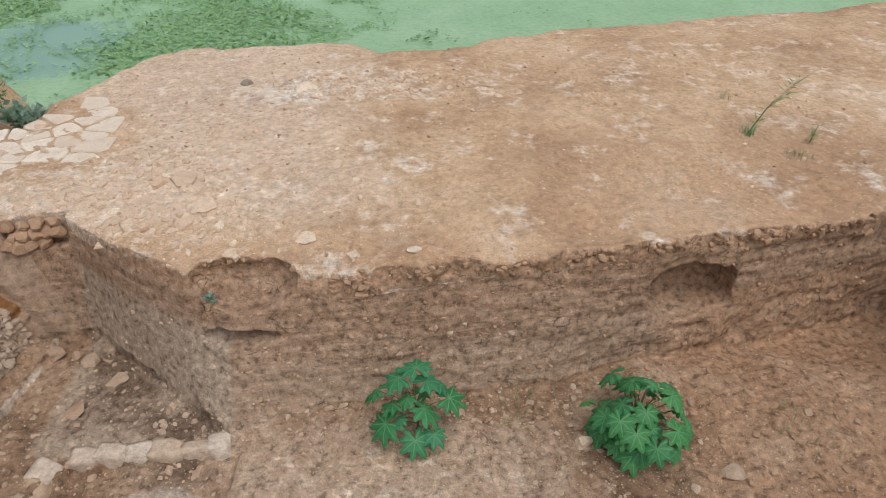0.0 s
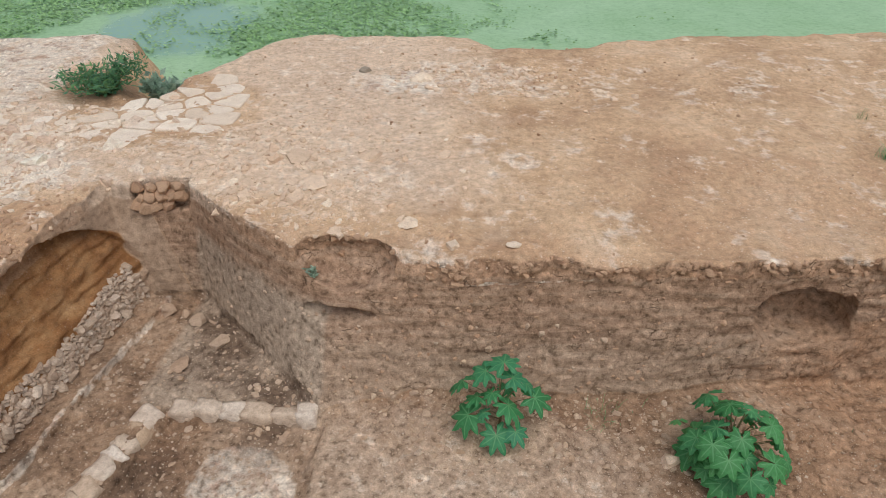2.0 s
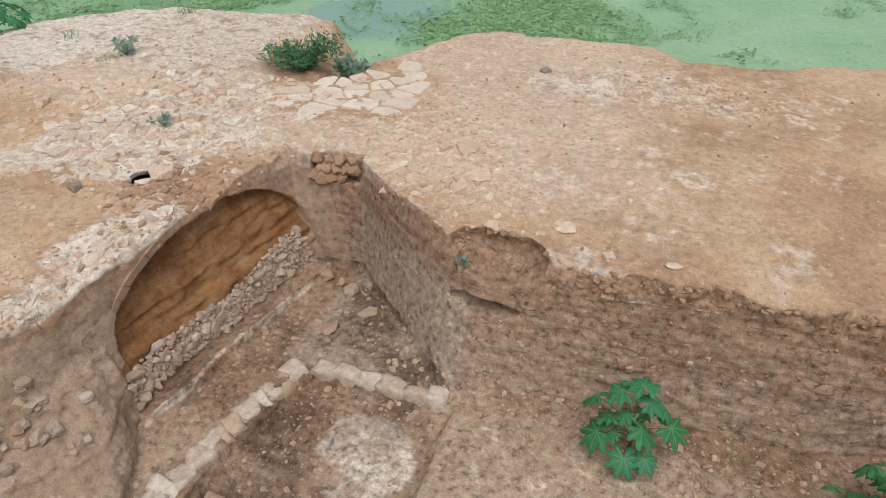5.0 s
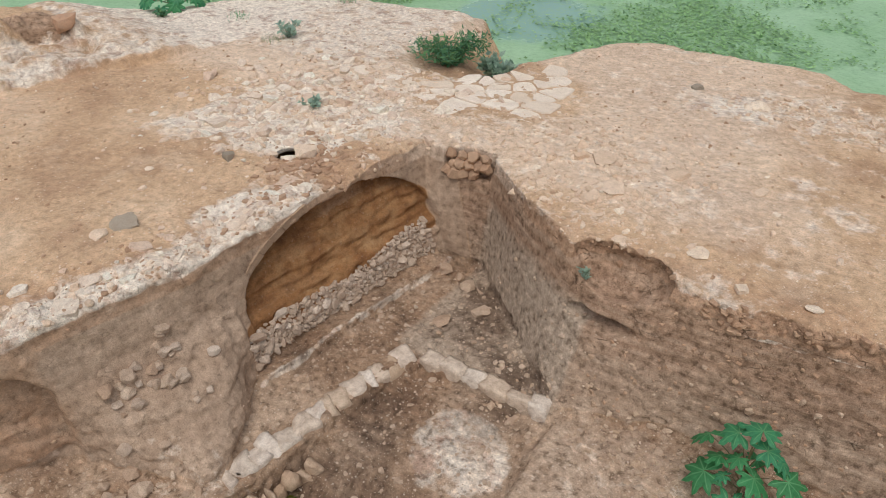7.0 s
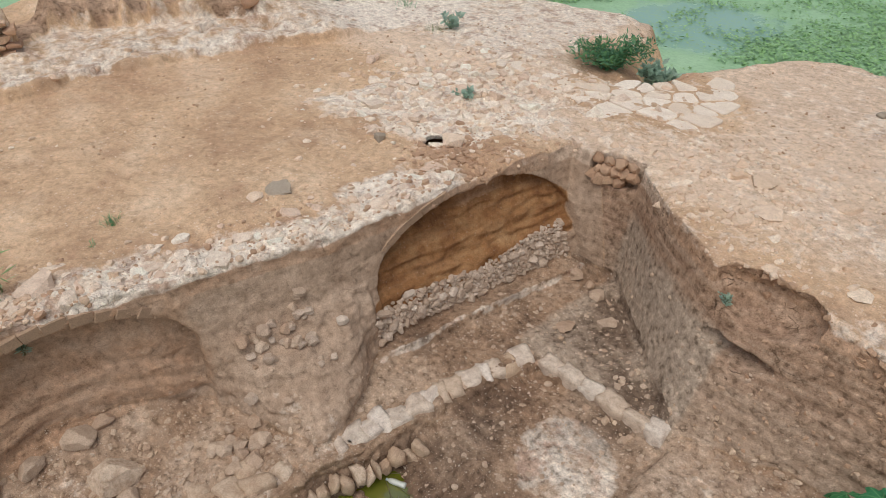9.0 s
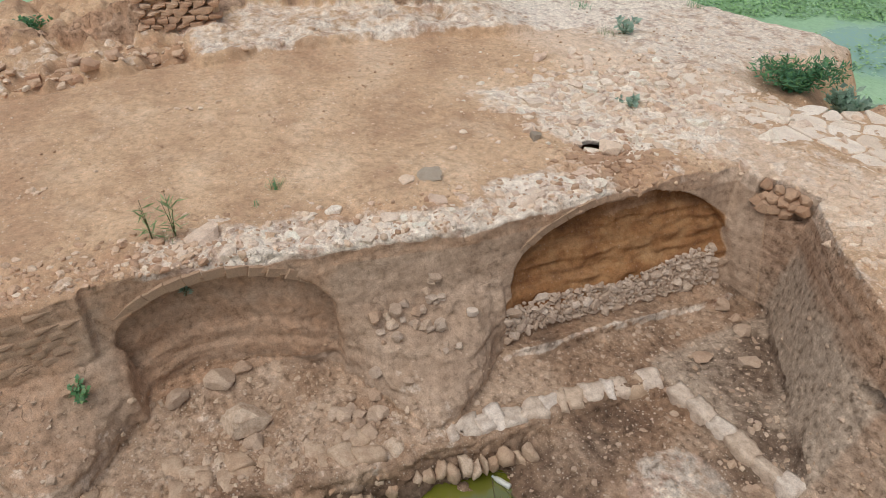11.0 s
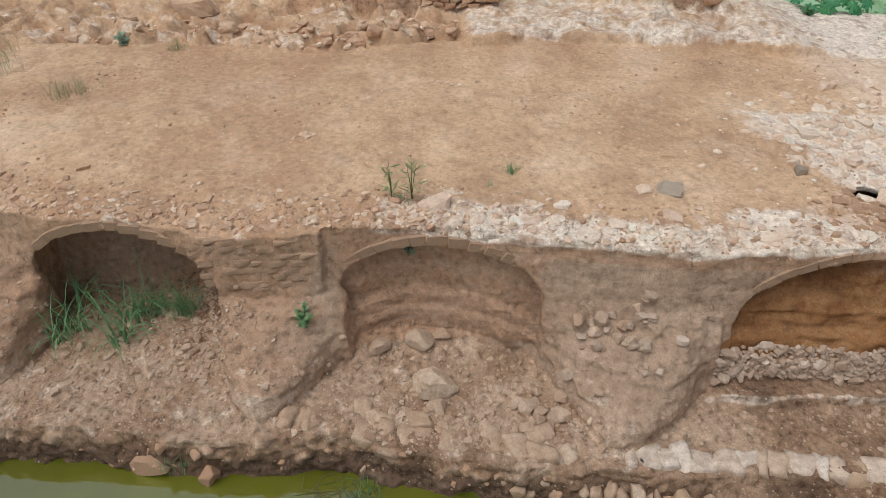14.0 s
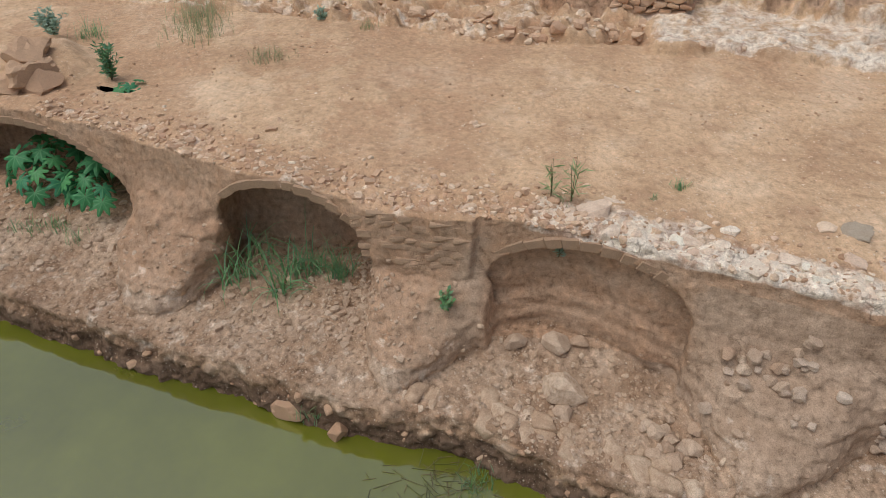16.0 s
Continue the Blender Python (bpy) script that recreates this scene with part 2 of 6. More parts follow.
for k, zz in enumerate(Z):
    w = np.clip(-zz / 2.0, 0, 1.15) ** 1.05
    s = s_rim * (1 - w) + s_foot * w
    # the west wall stands nearly upright
    s = np.where(on_pier & (GY < 4.2), (s_rim + 0.24 * max(0, -zz)) * (1 - fade) + s * fade, s)
    face_calm = np.where(on_pier, 0.45, 0.75)
    calm = 1 - 0.75 * smooth(-2.7, -3.3, GX) * smooth(5.0, 5.6, GY) * smooth(-0.1, -0.3, zz)
    earth = s + rough[:, :, k] * (0.35 + 0.65 * smooth(0.0, -0.3, zz)) * face_calm * calm
    earth = earth + 0.016 * beds[:, :, k] * smooth(-3.2, -2.2, GX) * smooth(-0.05, -0.2, zz)
    # the broken lip of the long wall
    earth = earth + (0.10 * LIP + 0.5 * rough[:, :, k]) * smooth(-3.4, -2.6, GX) * smooth(-0.45, -0.12, zz)
    # the masonry left of the middle niche stands proud
    earth = earth + np.where(on_pier, 0.11 * smooth(-1.42, -1.48, GY) * smooth(-3.6, -2.8, GY) * smooth(-1.0, -0.78, zz), 0)
    # niches, hollowed from the west wall
    inner = np.full(GX.shape, -1.0)
    for n, (mid, half, spring, rise) in enumerate(NICHES):
        if zz < spring:
            width = half
        elif zz < min(spring + rise, -0.19):
            width = half * np.sqrt(1 - ((zz - spring) / rise) ** 2)
        else:
            continue
        cut = width - np.abs(GY - mid) + 0.12 * rough[:, :, k]
        if n == 0:
            back = first_back(GY, zz)
        elif n == 1:
            back = np.interp(GY, [-1.3, -0.4, 0.4, 1.05, 1.5], [-7.4, -7.56, -7.42, -7.18, -7.1]) - 0.06 * smooth(-1.6, -0.3, zz)
            bow = ((GY - 0.05) / 1.15) ** 2
            back = back - 0.13 * smooth(0.0, 0.05, zz + 1.12 + 0.22 * bow) - 0.08 * smooth(0.0, 0.05, zz + 1.36 + 0.2 * bow)
        elif n == 2:
            back = np.interp(zz, [-1.8, -0.2], [-8.9, -9.3]) + 0 * GY
        else:
            back = np.full(GX.shape, -10.5)
        cut = np.minimum(cut, GX - back + (0.2 if n == 1 else 0.5 if n else 1.3) * rough[:, :, k] + (0 if n else 0.06) * beds[:, :, k])
        cut = np.where(GX < (-5.6 if n == 0 else -4), cut, -1)
        earth = np.minimum(earth, -cut)
        if n in (1, 2):
            inner = np.maximum(inner, np.minimum(cut, rim_x + (0.16 if n == 1 else 0.1) - GX))
    # the piers: slumped fronts that run out into tongues at the foot
    lean = (line - zz) * 0.8 + 2.3 * rough[:, :, k] + 0.03 * beds[:, :, k]
    side = s_foot + 0.8 * rough[:, :, k] + 0.12 * (-1.95 - zz)
    prow = np.minimum(side, lean) - np.maximum(0.3 - np.abs(side - lean), 0) ** 2 / 1.2
    prow = np.where(on_pier & (GX > rim_x - 1.2), prow, -1) - 4 * fade
    soft_k = 0.14
    earth = np.maximum(earth, prow) + np.where(earth - prow < soft_k, np.maximum(soft_k - np.abs(earth - prow), 0) ** 2 / (4 * soft_k), 0)
    # the jambs stay sharp where the niches meet the face
    earth = np.minimum(earth, -inner)
    # the small recess in the long wall and the hollow under its corner
    tall = np.interp(GX, [3.0, 3.35, 3.7, 4.5], [0.22, 0.42, 0.46, 0.3])
    recess = 0.5 - 0.5 * ((np.abs(GX - 3.74) / 0.66) ** 8 + (np.abs(zz + 0.95) / tall) ** 6 + (np.maximum(GY - 7.1, 0) / (0.85 + 0.12 * LIP)) ** 4) ** 0.5
    recess = np.where(GY > 5, recess + 1.5 * rough[:, :, k], -1)
    earth = np.minimum(earth, -recess)
    broken = np.minimum(np.minimum(GX + 6.12, -5.28 - GX), np.minimum(zz + 0.5, 8.08 + 0.23 * (GX + 6.15) - GY))
    earth = np.minimum(earth, -np.where(GY > 7, broken, -1) + 0.8 * rough[:, :, k])
    scoop = 0.6 - np.sqrt(((GX + 2.45) / 1.15) ** 2 + ((GY - 6.72) / 0.8) ** 2 + ((zz + 0.2) / 0.62) ** 2)
    slot = 0.5 - np.sqrt(((GX + 2.55) / 1.0) ** 2 + ((GY - 6.45) / 0.62) ** 2 + ((zz + 0.88) / 0.26) ** 2)
    earth = np.minimum(earth, np.minimum(-scoop * 0.7 + 1.1 * rough[:, :, k], -slot * 0.35 + 0.6 * rough[:, :, k]))
    # holes in the vault backs
    hole = 0.15 + 0.32 * smooth(-0.1, -0.4, zz) - np.hypot(GX + 8.12, (GY - 6.26) * 0.62) + 0.6 * rough[:, :, k]
    hole2 = 0.34 + 0.22 * smooth(-0.1, -0.4, zz) - np.hypot(GX + 10.7, (GY + 8.6) * 0.8) + rough[:, :, k]
    earth = np.minimum(earth, -np.maximum(hole, hole2) if zz > -1.7 else earth)
    earth = np.minimum(earth, top - zz)
    FIELD[:, :, k] = np.maximum(earth, low - zz)
del rough, beds, LIP


def surface_net(f):
    """Vertices and quads of the surface where f is 0, solid where f is above it."""
    solid = f > 0
    cells = np.zeros(tuple(n - 1 for n in f.shape), np.uint8)
    for c in range(8):
        i, j, k = c & 1, c >> 1 & 1, c >> 2
        cells += solid[i:f.shape[0] - 1 + i, j:f.shape[1] - 1 + j, k:f.shape[2] - 1 + k]
    act = np.argwhere((cells > 0) & (cells < 8))
    del cells
    vals = np.stack([f[act[:, 0] + (c & 1), act[:, 1] + (c >> 1 & 1), act[:, 2] + (c >> 2)] for c in range(8)], 1)
    pos, cnt = np.zeros((len(act), 3)), np.zeros(len(act))
    for a in range(8):
        for axis in range(3):
            if a >> axis & 1:
                continue
            b = a | 1 << axis
            va, vb = vals[:, a], vals[:, b]
            m = (va > 0) != (vb > 0)
            t = np.where(m, va / np.where(m, va - vb, 1), 0)
            pt = np.stack([np.full(len(act), float(a >> d & 1)) for d in range(3)], 1)
            pt[:, axis] = t
            pos += pt * m[:, None]
            cnt += m
    verts = np.array([X[0], Y[0], Z[0]]) + (act + pos / cnt[:, None]) * H
    index = np.full(tuple(n - 1 for n in f.shape), -1, np.int32)
    index[act[:, 0], act[:, 1], act[:, 2]] = np.arange(len(act))
    quads = []
    for axis in range(3):
        u, v = (axis + 1) % 3, (axis + 2) % 3
        lo = [slice(None)] * 3
        hi = [slice(None)] * 3
        lo[axis], hi[axis] = slice(0, -1), slice(1, None)
        e = np.argwhere(solid[tuple(lo)] != solid[tuple(hi)])
        ok = (e[:, u] > 0) & (e[:, v] > 0) & (e[:, u] < f.shape[u] - 1) & (e[:, v] < f.shape[v] - 1)
        e = e[ok]
        flip = ~solid[e[:, 0], e[:, 1], e[:, 2]]
        q = []
        for du, dv in ((-1, -1), (0, -1), (0, 0), (-1, 0)):
            c = e.copy()
            c[:, u] += du
            c[:, v] += dv
            q.append(index[c[:, 0], c[:, 1], c[:, 2]])
        q = np.stack(q, 1)
        q[flip] = q[flip][:, ::-1]
        quads.append(q)
    return verts, np.concatenate(quads)


def mesh_from(name, verts, faces, masks=None):
    me = bpy.data.meshes.new(name)
    n = faces.shape[1]
    me.vertices.add(len(verts))
    me.vertices.foreach_set("co", np.asarray(verts, np.float32).ravel())
    me.loops.add(faces.size)
    me.loops.foreach_set("vertex_index", faces.astype(np.int32).ravel())
    me.polygons.add(len(faces))
    me.polygons.foreach_set("loop_start", np.arange(0, faces.size, n, dtype=np.int32))
    me.polygons.foreach_set("use_smooth", np.ones(len(faces), bool))
    for key, val in (masks or {}).items():
        me.attributes.new(key, "FLOAT", "POINT").data.foreach_set("value", val.astype(np.float32))
    me.update(calc_edges=True)
    me.validate()
    return me


def vertex_normals(v, q):
    n = np.cross(v[q[:, 2]] - v[q[:, 0]], v[q[:, 3]] - v[q[:, 1]])
    out = np.zeros_like(v)
    for c in range(4):
        for d in range(3):
            out[:, d] += np.bincount(q[:, c], n[:, d], len(v))
    return out / (np.linalg.norm(out, axis=1, keepdims=True) + 1e-12)


# ---- materials ----
def nodes_of(name):
    m = bpy.data.materials.new(name)
    m.use_nodes = True
    return m, m.node_tree.nodes, m.node_tree.links


def ramp(nt, links, src, stops):
    r = nt.new("ShaderNodeValToRGB")
    el = r.color_ramp.elements
    while len(el) < len(stops):
        el.new(0.5)
    for e, (pos, col) in zip(el, stops):
        e.position, e.color = pos, (*col, 1) if len(col) == 3 else col
    links.new(src, r.inputs[0])
    return r.outputs[0]


def noise_node(nt, links, vec, scale, detail=6, rough=0.6, stretch=None):
    n = nt.new("ShaderNodeTexNoise")
    n.inputs["Scale"].default_value, n.inputs["Detail"].default_value, n.inputs["Roughness"].default_value = scale, detail, rough
    if stretch:
        mp = nt.new("ShaderNodeMapping")
        mp.inputs["Scale"].default_value = stretch
        links.new(vec, mp.inputs[0])
        vec = mp.outputs[0]
    links.new(vec, n.inputs["Vector"])
    return n.outputs[0]


def mix(nt, links, fac, a, b, mode="MIX"):
    n = nt.new("ShaderNodeMix")
    n.data_type, n.blend_type = "RGBA", mode
    for sock, v in ((n.inputs[0], fac), (n.inputs[6], a), (n.inputs[7], b)):
        if isinstance(v, (int, float)):
            sock.default_value = v
        elif isinstance(v, tuple):
            sock.default_value = (*v, 1)
        else:
            links.new(v, sock)
    return n.outputs[2]


def math_node(nt, links, op, a, b=0.0):
    n = nt.new("ShaderNodeMath")
    n.operation = op
    for sock, v in ((n.inputs[0], a), (n.inputs[1], b)):
        if isinstance(v, (int, float)):
            sock.default_value = v
        else:
            links.new(v, sock)
    return n.outputs[0]


def earth_material():
    """Soil of five sorts, which the weights on the mesh mix; then chalk, damp and plaster, grain, cracks and pebbles."""
    m, nt, links = nodes_of("excavated_earth")
    bsdf = nt["Principled BSDF"]
    vec = nt.new("ShaderNodeTexCoord").outputs["Object"]
    big = noise_node(nt, links, vec, 0.8, 5, 0.6)
    patchy = noise_node(nt, links, vec, 3.4, 6, 0.62)
    fine = noise_node(nt, links, vec, 10, 4, 0.6)
    grit = noise_node(nt, links, vec, 55, 5, 0.75)
    lay = noise_node(nt, links, vec, 1.0, 5, 0.6, (0.9, 0.9, 11.0))

    def weight(key, noise_amount=0.7, lo=0.35, hi=0.65):
        at = nt.new("ShaderNodeAttribute")
        at.attribute_name = key
        s = math_node(nt, links, "ADD", at.outputs["Fac"], math_node(nt, links, "MULTIPLY", math_node(nt, links, "SUBTRACT", patchy, 0.5), noise_amount))
        gate = ramp(nt, links, at.outputs["Fac"], [(0.0, (0, 0, 0)), (0.12, (1, 1, 1))])
        return math_node(nt, links, "MULTIPLY", ramp(nt, links, s, [(lo, (0, 0, 0)), (hi, (1, 1, 1))]), gate)

    def soil(dark, mid, pale):
        return ramp(nt, links, big, [(0.34, dark), (0.5, mid), (0.64, pale)])

    w_wall, w_arch, w_floor, w_orange = (weight(k) for k in ("wall", "arch", "floor", "orange"))
    wide = noise_node(nt, links, vec, 0.38, 4, 0.55)
    col = ramp(nt, links, mix(nt, links, 0.35, wide, big), [(0.38, (0.46, 0.295, 0.18)), (0.46, (0.56, 0.375, 0.232)), (0.54, (0.63, 0.435, 0.275)), (0.62, (0.71, 0.525, 0.36))])
    col = mix(nt, links, 0.42, col, ramp(nt, links, patchy, [(0.34, (0.7, 0.67, 0.64)), (0.5, (1, 1, 1)), (0.66, (1.16, 1.16, 1.16))]), "MULTIPLY")
    speck = math_node(nt, links, "MULTIPLY", ramp(nt, links, noise_node(nt, links, vec, 14, 4, 0.6), [(0.56, (0, 0, 0)), (0.62, (1, 1, 1))]),
                      ramp(nt, links, noise_node(nt, links, vec, 1.1, 6, 0.7), [(0.45, (0.15, 0.15, 0.15)), (0.6, (1, 1, 1))]))
    col = mix(nt, links, math_node(nt, links, "MULTIPLY", speck, 0.45), col, (0.33, 0.18, 0.105))
    scuff = ramp(nt, links, noise_node(nt, links, vec, 1.25, 8, 0.72), [(0.53, (0, 0, 0)), (0.66, (1, 1, 1))])
    col = mix(nt, links, math_node(nt, links, "MULTIPLY", scuff, 0.5), col, (0.40, 0.245, 0.155))
    dusty = ramp(nt, links, noise_node(nt, links, vec, 0.9, 8, 0.68), [(0.54, (0, 0, 0)), (0.66, (1, 1, 1))])
    col = mix(nt, links, math_node(nt, links, "MULTIPLY", dusty, 0.25), col, (0.76, 0.60, 0.44))
    # the long wall: bands of fill laid one over another
    sep = nt.new("ShaderNodeSeparateXYZ")
    links.new(vec, sep.inputs[0])
    warp = math_node(nt, links, "MULTIPLY", math_node(nt, links, "SUBTRACT", noise_node(nt, links, vec, 0.7, 5, 0.6), 0.5), 0.7)
    level = math_node(nt, links, "ADD", math_node(nt, links, "MULTIPLY", math_node(nt, links, "ADD", sep.outputs[2], warp), 0.5), 1.0)
    wall = mix(nt, links, 0.6, soil((0.255, 0.152, 0.097), (0.37, 0.236, 0.154), (0.47, 0.325, 0.225)),
               ramp(nt, links, level, [(0.0, (0.46, 0.36, 0.265)), (0.3, (0.40, 0.30, 0.215)), (0.48, (0.36, 0.235, 0.155)), (0.8, (0.41, 0.255, 0.16)), (0.95, (0.48, 0.32, 0.21))]))
    wall = mix(nt, links, 0.36, wall, ramp(nt, links, lay, [(0.38, (0.25, 0.16, 0.11)), (0.5, (0.43, 0.295, 0.205)), (0.62, (0.56, 0.42, 0.31))]))
    col = mix(nt, links, w_wall, col, wall)
    arch = soil((0.35, 0.24, 0.165), (0.435, 0.31, 0.218), (0.515, 0.38, 0.277))
    arch = mix(nt, links, 0.16, arch, ramp(nt, links, lay, [(0.38, (0.22, 0.14, 0.09)), (0.5, (0.41, 0.295, 0.205)), (0.62, (0.53, 0.4, 0.29))]))
    col = mix(nt, links, w_arch, col, arch)
    col = mix(nt, links, w_floor, col, soil((0.24, 0.145, 0.09), (0.365, 0.24, 0.155), (0.49, 0.355, 0.25)))
    col = mix(nt, links, w_orange, col, mix(nt, links, 0.14, ramp(nt, links, mix(nt, links, 0.5, big, patchy), [(0.38, (0.16, 0.072, 0.032)), (0.5, (0.27, 0.132, 0.055)), (0.62, (0.37, 0.212, 0.10))]), ramp(nt, links, lay, [(0.4, (0.24, 0.10, 0.04)), (0.5, (0.38, 0.185, 0.07)), (0.6, (0.52, 0.33, 0.18))])))
    for key, tint, lo, hi, most in (("pale", (0.76, 0.61, 0.475), 0.2, 0.85, 0.62), ("warm", (0.46, 0.275, 0.165), 0.25, 0.75, 0.75), ("plaster", (0.47, 0.375, 0.285), 0.3, 0.8, 0.8), ("chalk", (0.92, 0.79, 0.66), 0.34, 0.56, 0.94), ("damp", (0.14, 0.09, 0.06), 0.3, 0.65, 0.85)):
        tone = mix(nt, links, fine, tuple(0.84 * c for c in tint), tuple(min(1, 1.14 * c) for c in tint))
        col = mix(nt, links, math_node(nt, links, "MULTIPLY", weight(key, 1.0, lo, hi), most), col, tone)
    crust = nt.new("ShaderNodeTexVoronoi")
    crust.feature = "DISTANCE_TO_EDGE"
    crust.inputs["Scale"].default_value = 6.5
    curl = nt.new("ShaderNodeVectorMath")
    curl.operation = "MULTIPLY_ADD"
    cn = nt.new("ShaderNodeTexNoise")
    cn.inputs["Scale"].default_value, cn.inputs["Detail"].default_value = 6.0, 5
    links.new(vec, cn.inputs["Vector"])
    links.new(cn.outputs["Color"], curl.inputs[0])
    curl.inputs[1].default_value = (0.25, 0.25, 0.25)
    links.new(vec, curl.inputs[2])
    links.new(curl.outputs[0], crust.inputs["Vector"])
    joint = ramp(nt, links, crust.outputs["Distance"], [(0.02, (1, 1, 1)), (0.09, (0, 0, 0))])
    joint = math_node(nt, links, "MULTIPLY", math_node(nt, links, "MULTIPLY", joint, weight("chalk", 0.4, 0.28, 0.5)), math_node(nt, links, "MULTIPLY", ramp(nt, links, patchy, [(0.46, (0, 0, 0)), (0.6, (1, 1, 1))]), ramp(nt, links, level, [(0.6, (0, 0, 0)), (0.7, (1, 1, 1))])))
    col = mix(nt, links, math_node(nt, links, "MULTIPLY", joint, 0.3), col, (0.42, 0.265, 0.18))
    blot = ramp(nt, links, noise_node(nt, links, vec, 2.3, 6, 0.7), [(0.52, (0, 0, 0)), (0.62, (1, 1, 1))])
    col = mix(nt, links, math_node(nt, links, "MULTIPLY", math_node(nt, links, "MULTIPLY", blot, weight("chalk", 0.3, 0.3, 0.5)), 0.7), col, (0.42, 0.255, 0.175))
    # grain: clods and pits
    much = math_node(nt, links, "ADD", math_node(nt, links, "MULTIPLY", math_node(nt, links, "MAXIMUM", math_node(nt, links, "MAXIMUM", w_wall, w_floor), math_node(nt, links, "MULTIPLY", w_arch, 0.25)), 0.46), 0.4)
    col = mix(nt, links, much, col, ramp(nt, links, fine, [(0.33, (0.42, 0.39, 0.36)), (0.45, (0.88, 0.87, 0.86)), (0.55, (1.04, 1.04, 1.04)), (0.67, (1.36, 1.36, 1.36))]), "MULTIPLY")
    col = mix(nt, links, 0.55, col, ramp(nt, links, grit, [(0.34, (0.42, 0.4, 0.38)), (0.48, (1, 1, 1)), (0.66, (1.36, 1.36, 1.36))]), "MULTIPLY")
    # pebbles of two sizes
    peb = None
    for scale, lo, hi in ((15, 0.68, 0.72), (30, 0.62, 0.68), (52, 0.6, 0.66)):
        vor = nt.new("ShaderNodeTexVoronoi")
        vor.inputs["Scale"].default_value = scale
        links.new(vec, vor.inputs["Vector"])
        dot = ramp(nt, links, vor.outputs["Distance"], [(0.14, (1, 1, 1)), (0.26, (0, 0, 0))])
        some = ramp(nt, links, vor.outputs["Color"], [(lo, (0, 0, 0)), (hi, (1, 1, 1))])
        one = math_node(nt, links, "MULTIPLY", math_node(nt, links, "MULTIPLY", dot, some), 0.75)
        peb = one if peb is None else math_node(nt, links, "MAXIMUM", peb, one)
    smooth_face = math_node(nt, links, "SUBTRACT", 1.0, math_node(nt, links, "MULTIPLY", math_node(nt, links, "MAXIMUM", math_node(nt, links, "MAXIMUM", w_arch, w_orange), w_wall), 0.78))
    peb = math_node(nt, links, "MULTIPLY", peb, smooth_face)
    col = mix(nt, links, peb, col, mix(nt, links, 0.8, col, (0.80, 0.68, 0.54)))
    # cracks between clods, and small pits, on the cut faces
    cut = math_node(nt, links, "MULTIPLY", math_node(nt, links, "MAXIMUM", w_wall, math_node(nt, links, "MULTIPLY", w_arch, 0.5)), math_node(nt, links, "SUBTRACT", 1.0, weight("plaster", 0.4, 0.2, 0.5)))
    vor = nt.new("ShaderNodeTexVoronoi")
    vor.feature = "DISTANCE_TO_EDGE"
    vor.inputs["Scale"].default_value = 5.0
    nz = nt.new("ShaderNodeTexNoise")
    nz.inputs["Scale"].default_value, nz.inputs["Detail"].default_value = 4.0, 6
    links.new(vec, nz.inputs["Vector"])
    bent = nt.new("ShaderNodeVectorMath")
    bent.operation = "MULTIPLY_ADD"
    links.new(nz.outputs["Color"], bent.inputs[0])
    bent.inputs[1].default_value = (0.16, 0.16, 0.2)
    mp = nt.new("ShaderNodeMapping")
    mp.inputs["Scale"].default_value = (0.75, 0.75, 1.7)
    links.new(vec, mp.inputs[0])
    links.new(mp.outputs[0], bent.inputs[2])
    links.new(bent.outputs[0], vor.inputs["Vector"])
    crack = ramp(nt, links, vor.outputs["Distance"], [(0.0, (1, 1, 1)), (0.03, (0, 0, 0))])
    gate = ramp(nt, links, noise_node(nt, links, vec, 3.2, 4, 0.6), [(0.55, (0, 0, 0)), (0.62, (1, 1, 1))])
    pit = nt.new("ShaderNodeTexVoronoi")
    pit.inputs["Scale"].default_value = 24
    links.new(vec, pit.inputs["Vector"])
    pits = math_node(nt, links, "MULTIPLY", ramp(nt, links, pit.outputs["Distance"], [(0.12, (1, 1, 1)), (0.3, (0, 0, 0))]), ramp(nt, links, patchy, [(0.5, (0, 0, 0)), (0.62, (1, 1, 1))]))
    gap = math_node(nt, links, "MULTIPLY", math_node(nt, links, "MAXIMUM", math_node(nt, links, "MULTIPLY", crack, gate), math_node(nt, links, "MULTIPLY", math_node(nt, links, "MULTIPLY", pits, w_wall), 0.7)), cut)
    col = mix(nt, links, math_node(nt, links, "MULTIPLY", gap, 0.75), col, (0.11, 0.065, 0.04))
    links.new(mix(nt, links, 1.0, col, (0.985, 1.0, 1.01), "MULTIPLY"), bsdf.inputs["Base Color"])
    bsdf.inputs["Roughness"].default_value = 0.95
    bsdf.inputs["Specular IOR Level"].default_value = 0.15
    h = math_node(nt, links, "ADD", fine, math_node(nt, links, "MULTIPLY", grit, 0.35))
    h = math_node(nt, links, "ADD", h, math_node(nt, links, "MULTIPLY", peb, 0.4))
    h = math_node(nt, links, "SUBTRACT", h, math_node(nt, links, "MULTIPLY", gap, 0.7))
    h = math_node(nt, links, "SUBTRACT", h, math_node(nt, links, "MULTIPLY", joint, 0.5))
    h = math_node(nt, links, "ADD", h, math_node(nt, links, "MULTIPLY", math_node(nt, links, "MULTIPLY", lay, cut), 0.5))
    bump = nt.new("ShaderNodeBump")
    bump.inputs["Strength"].default_value, bump.inputs["Distance"].default_value = 0.9, 0.03
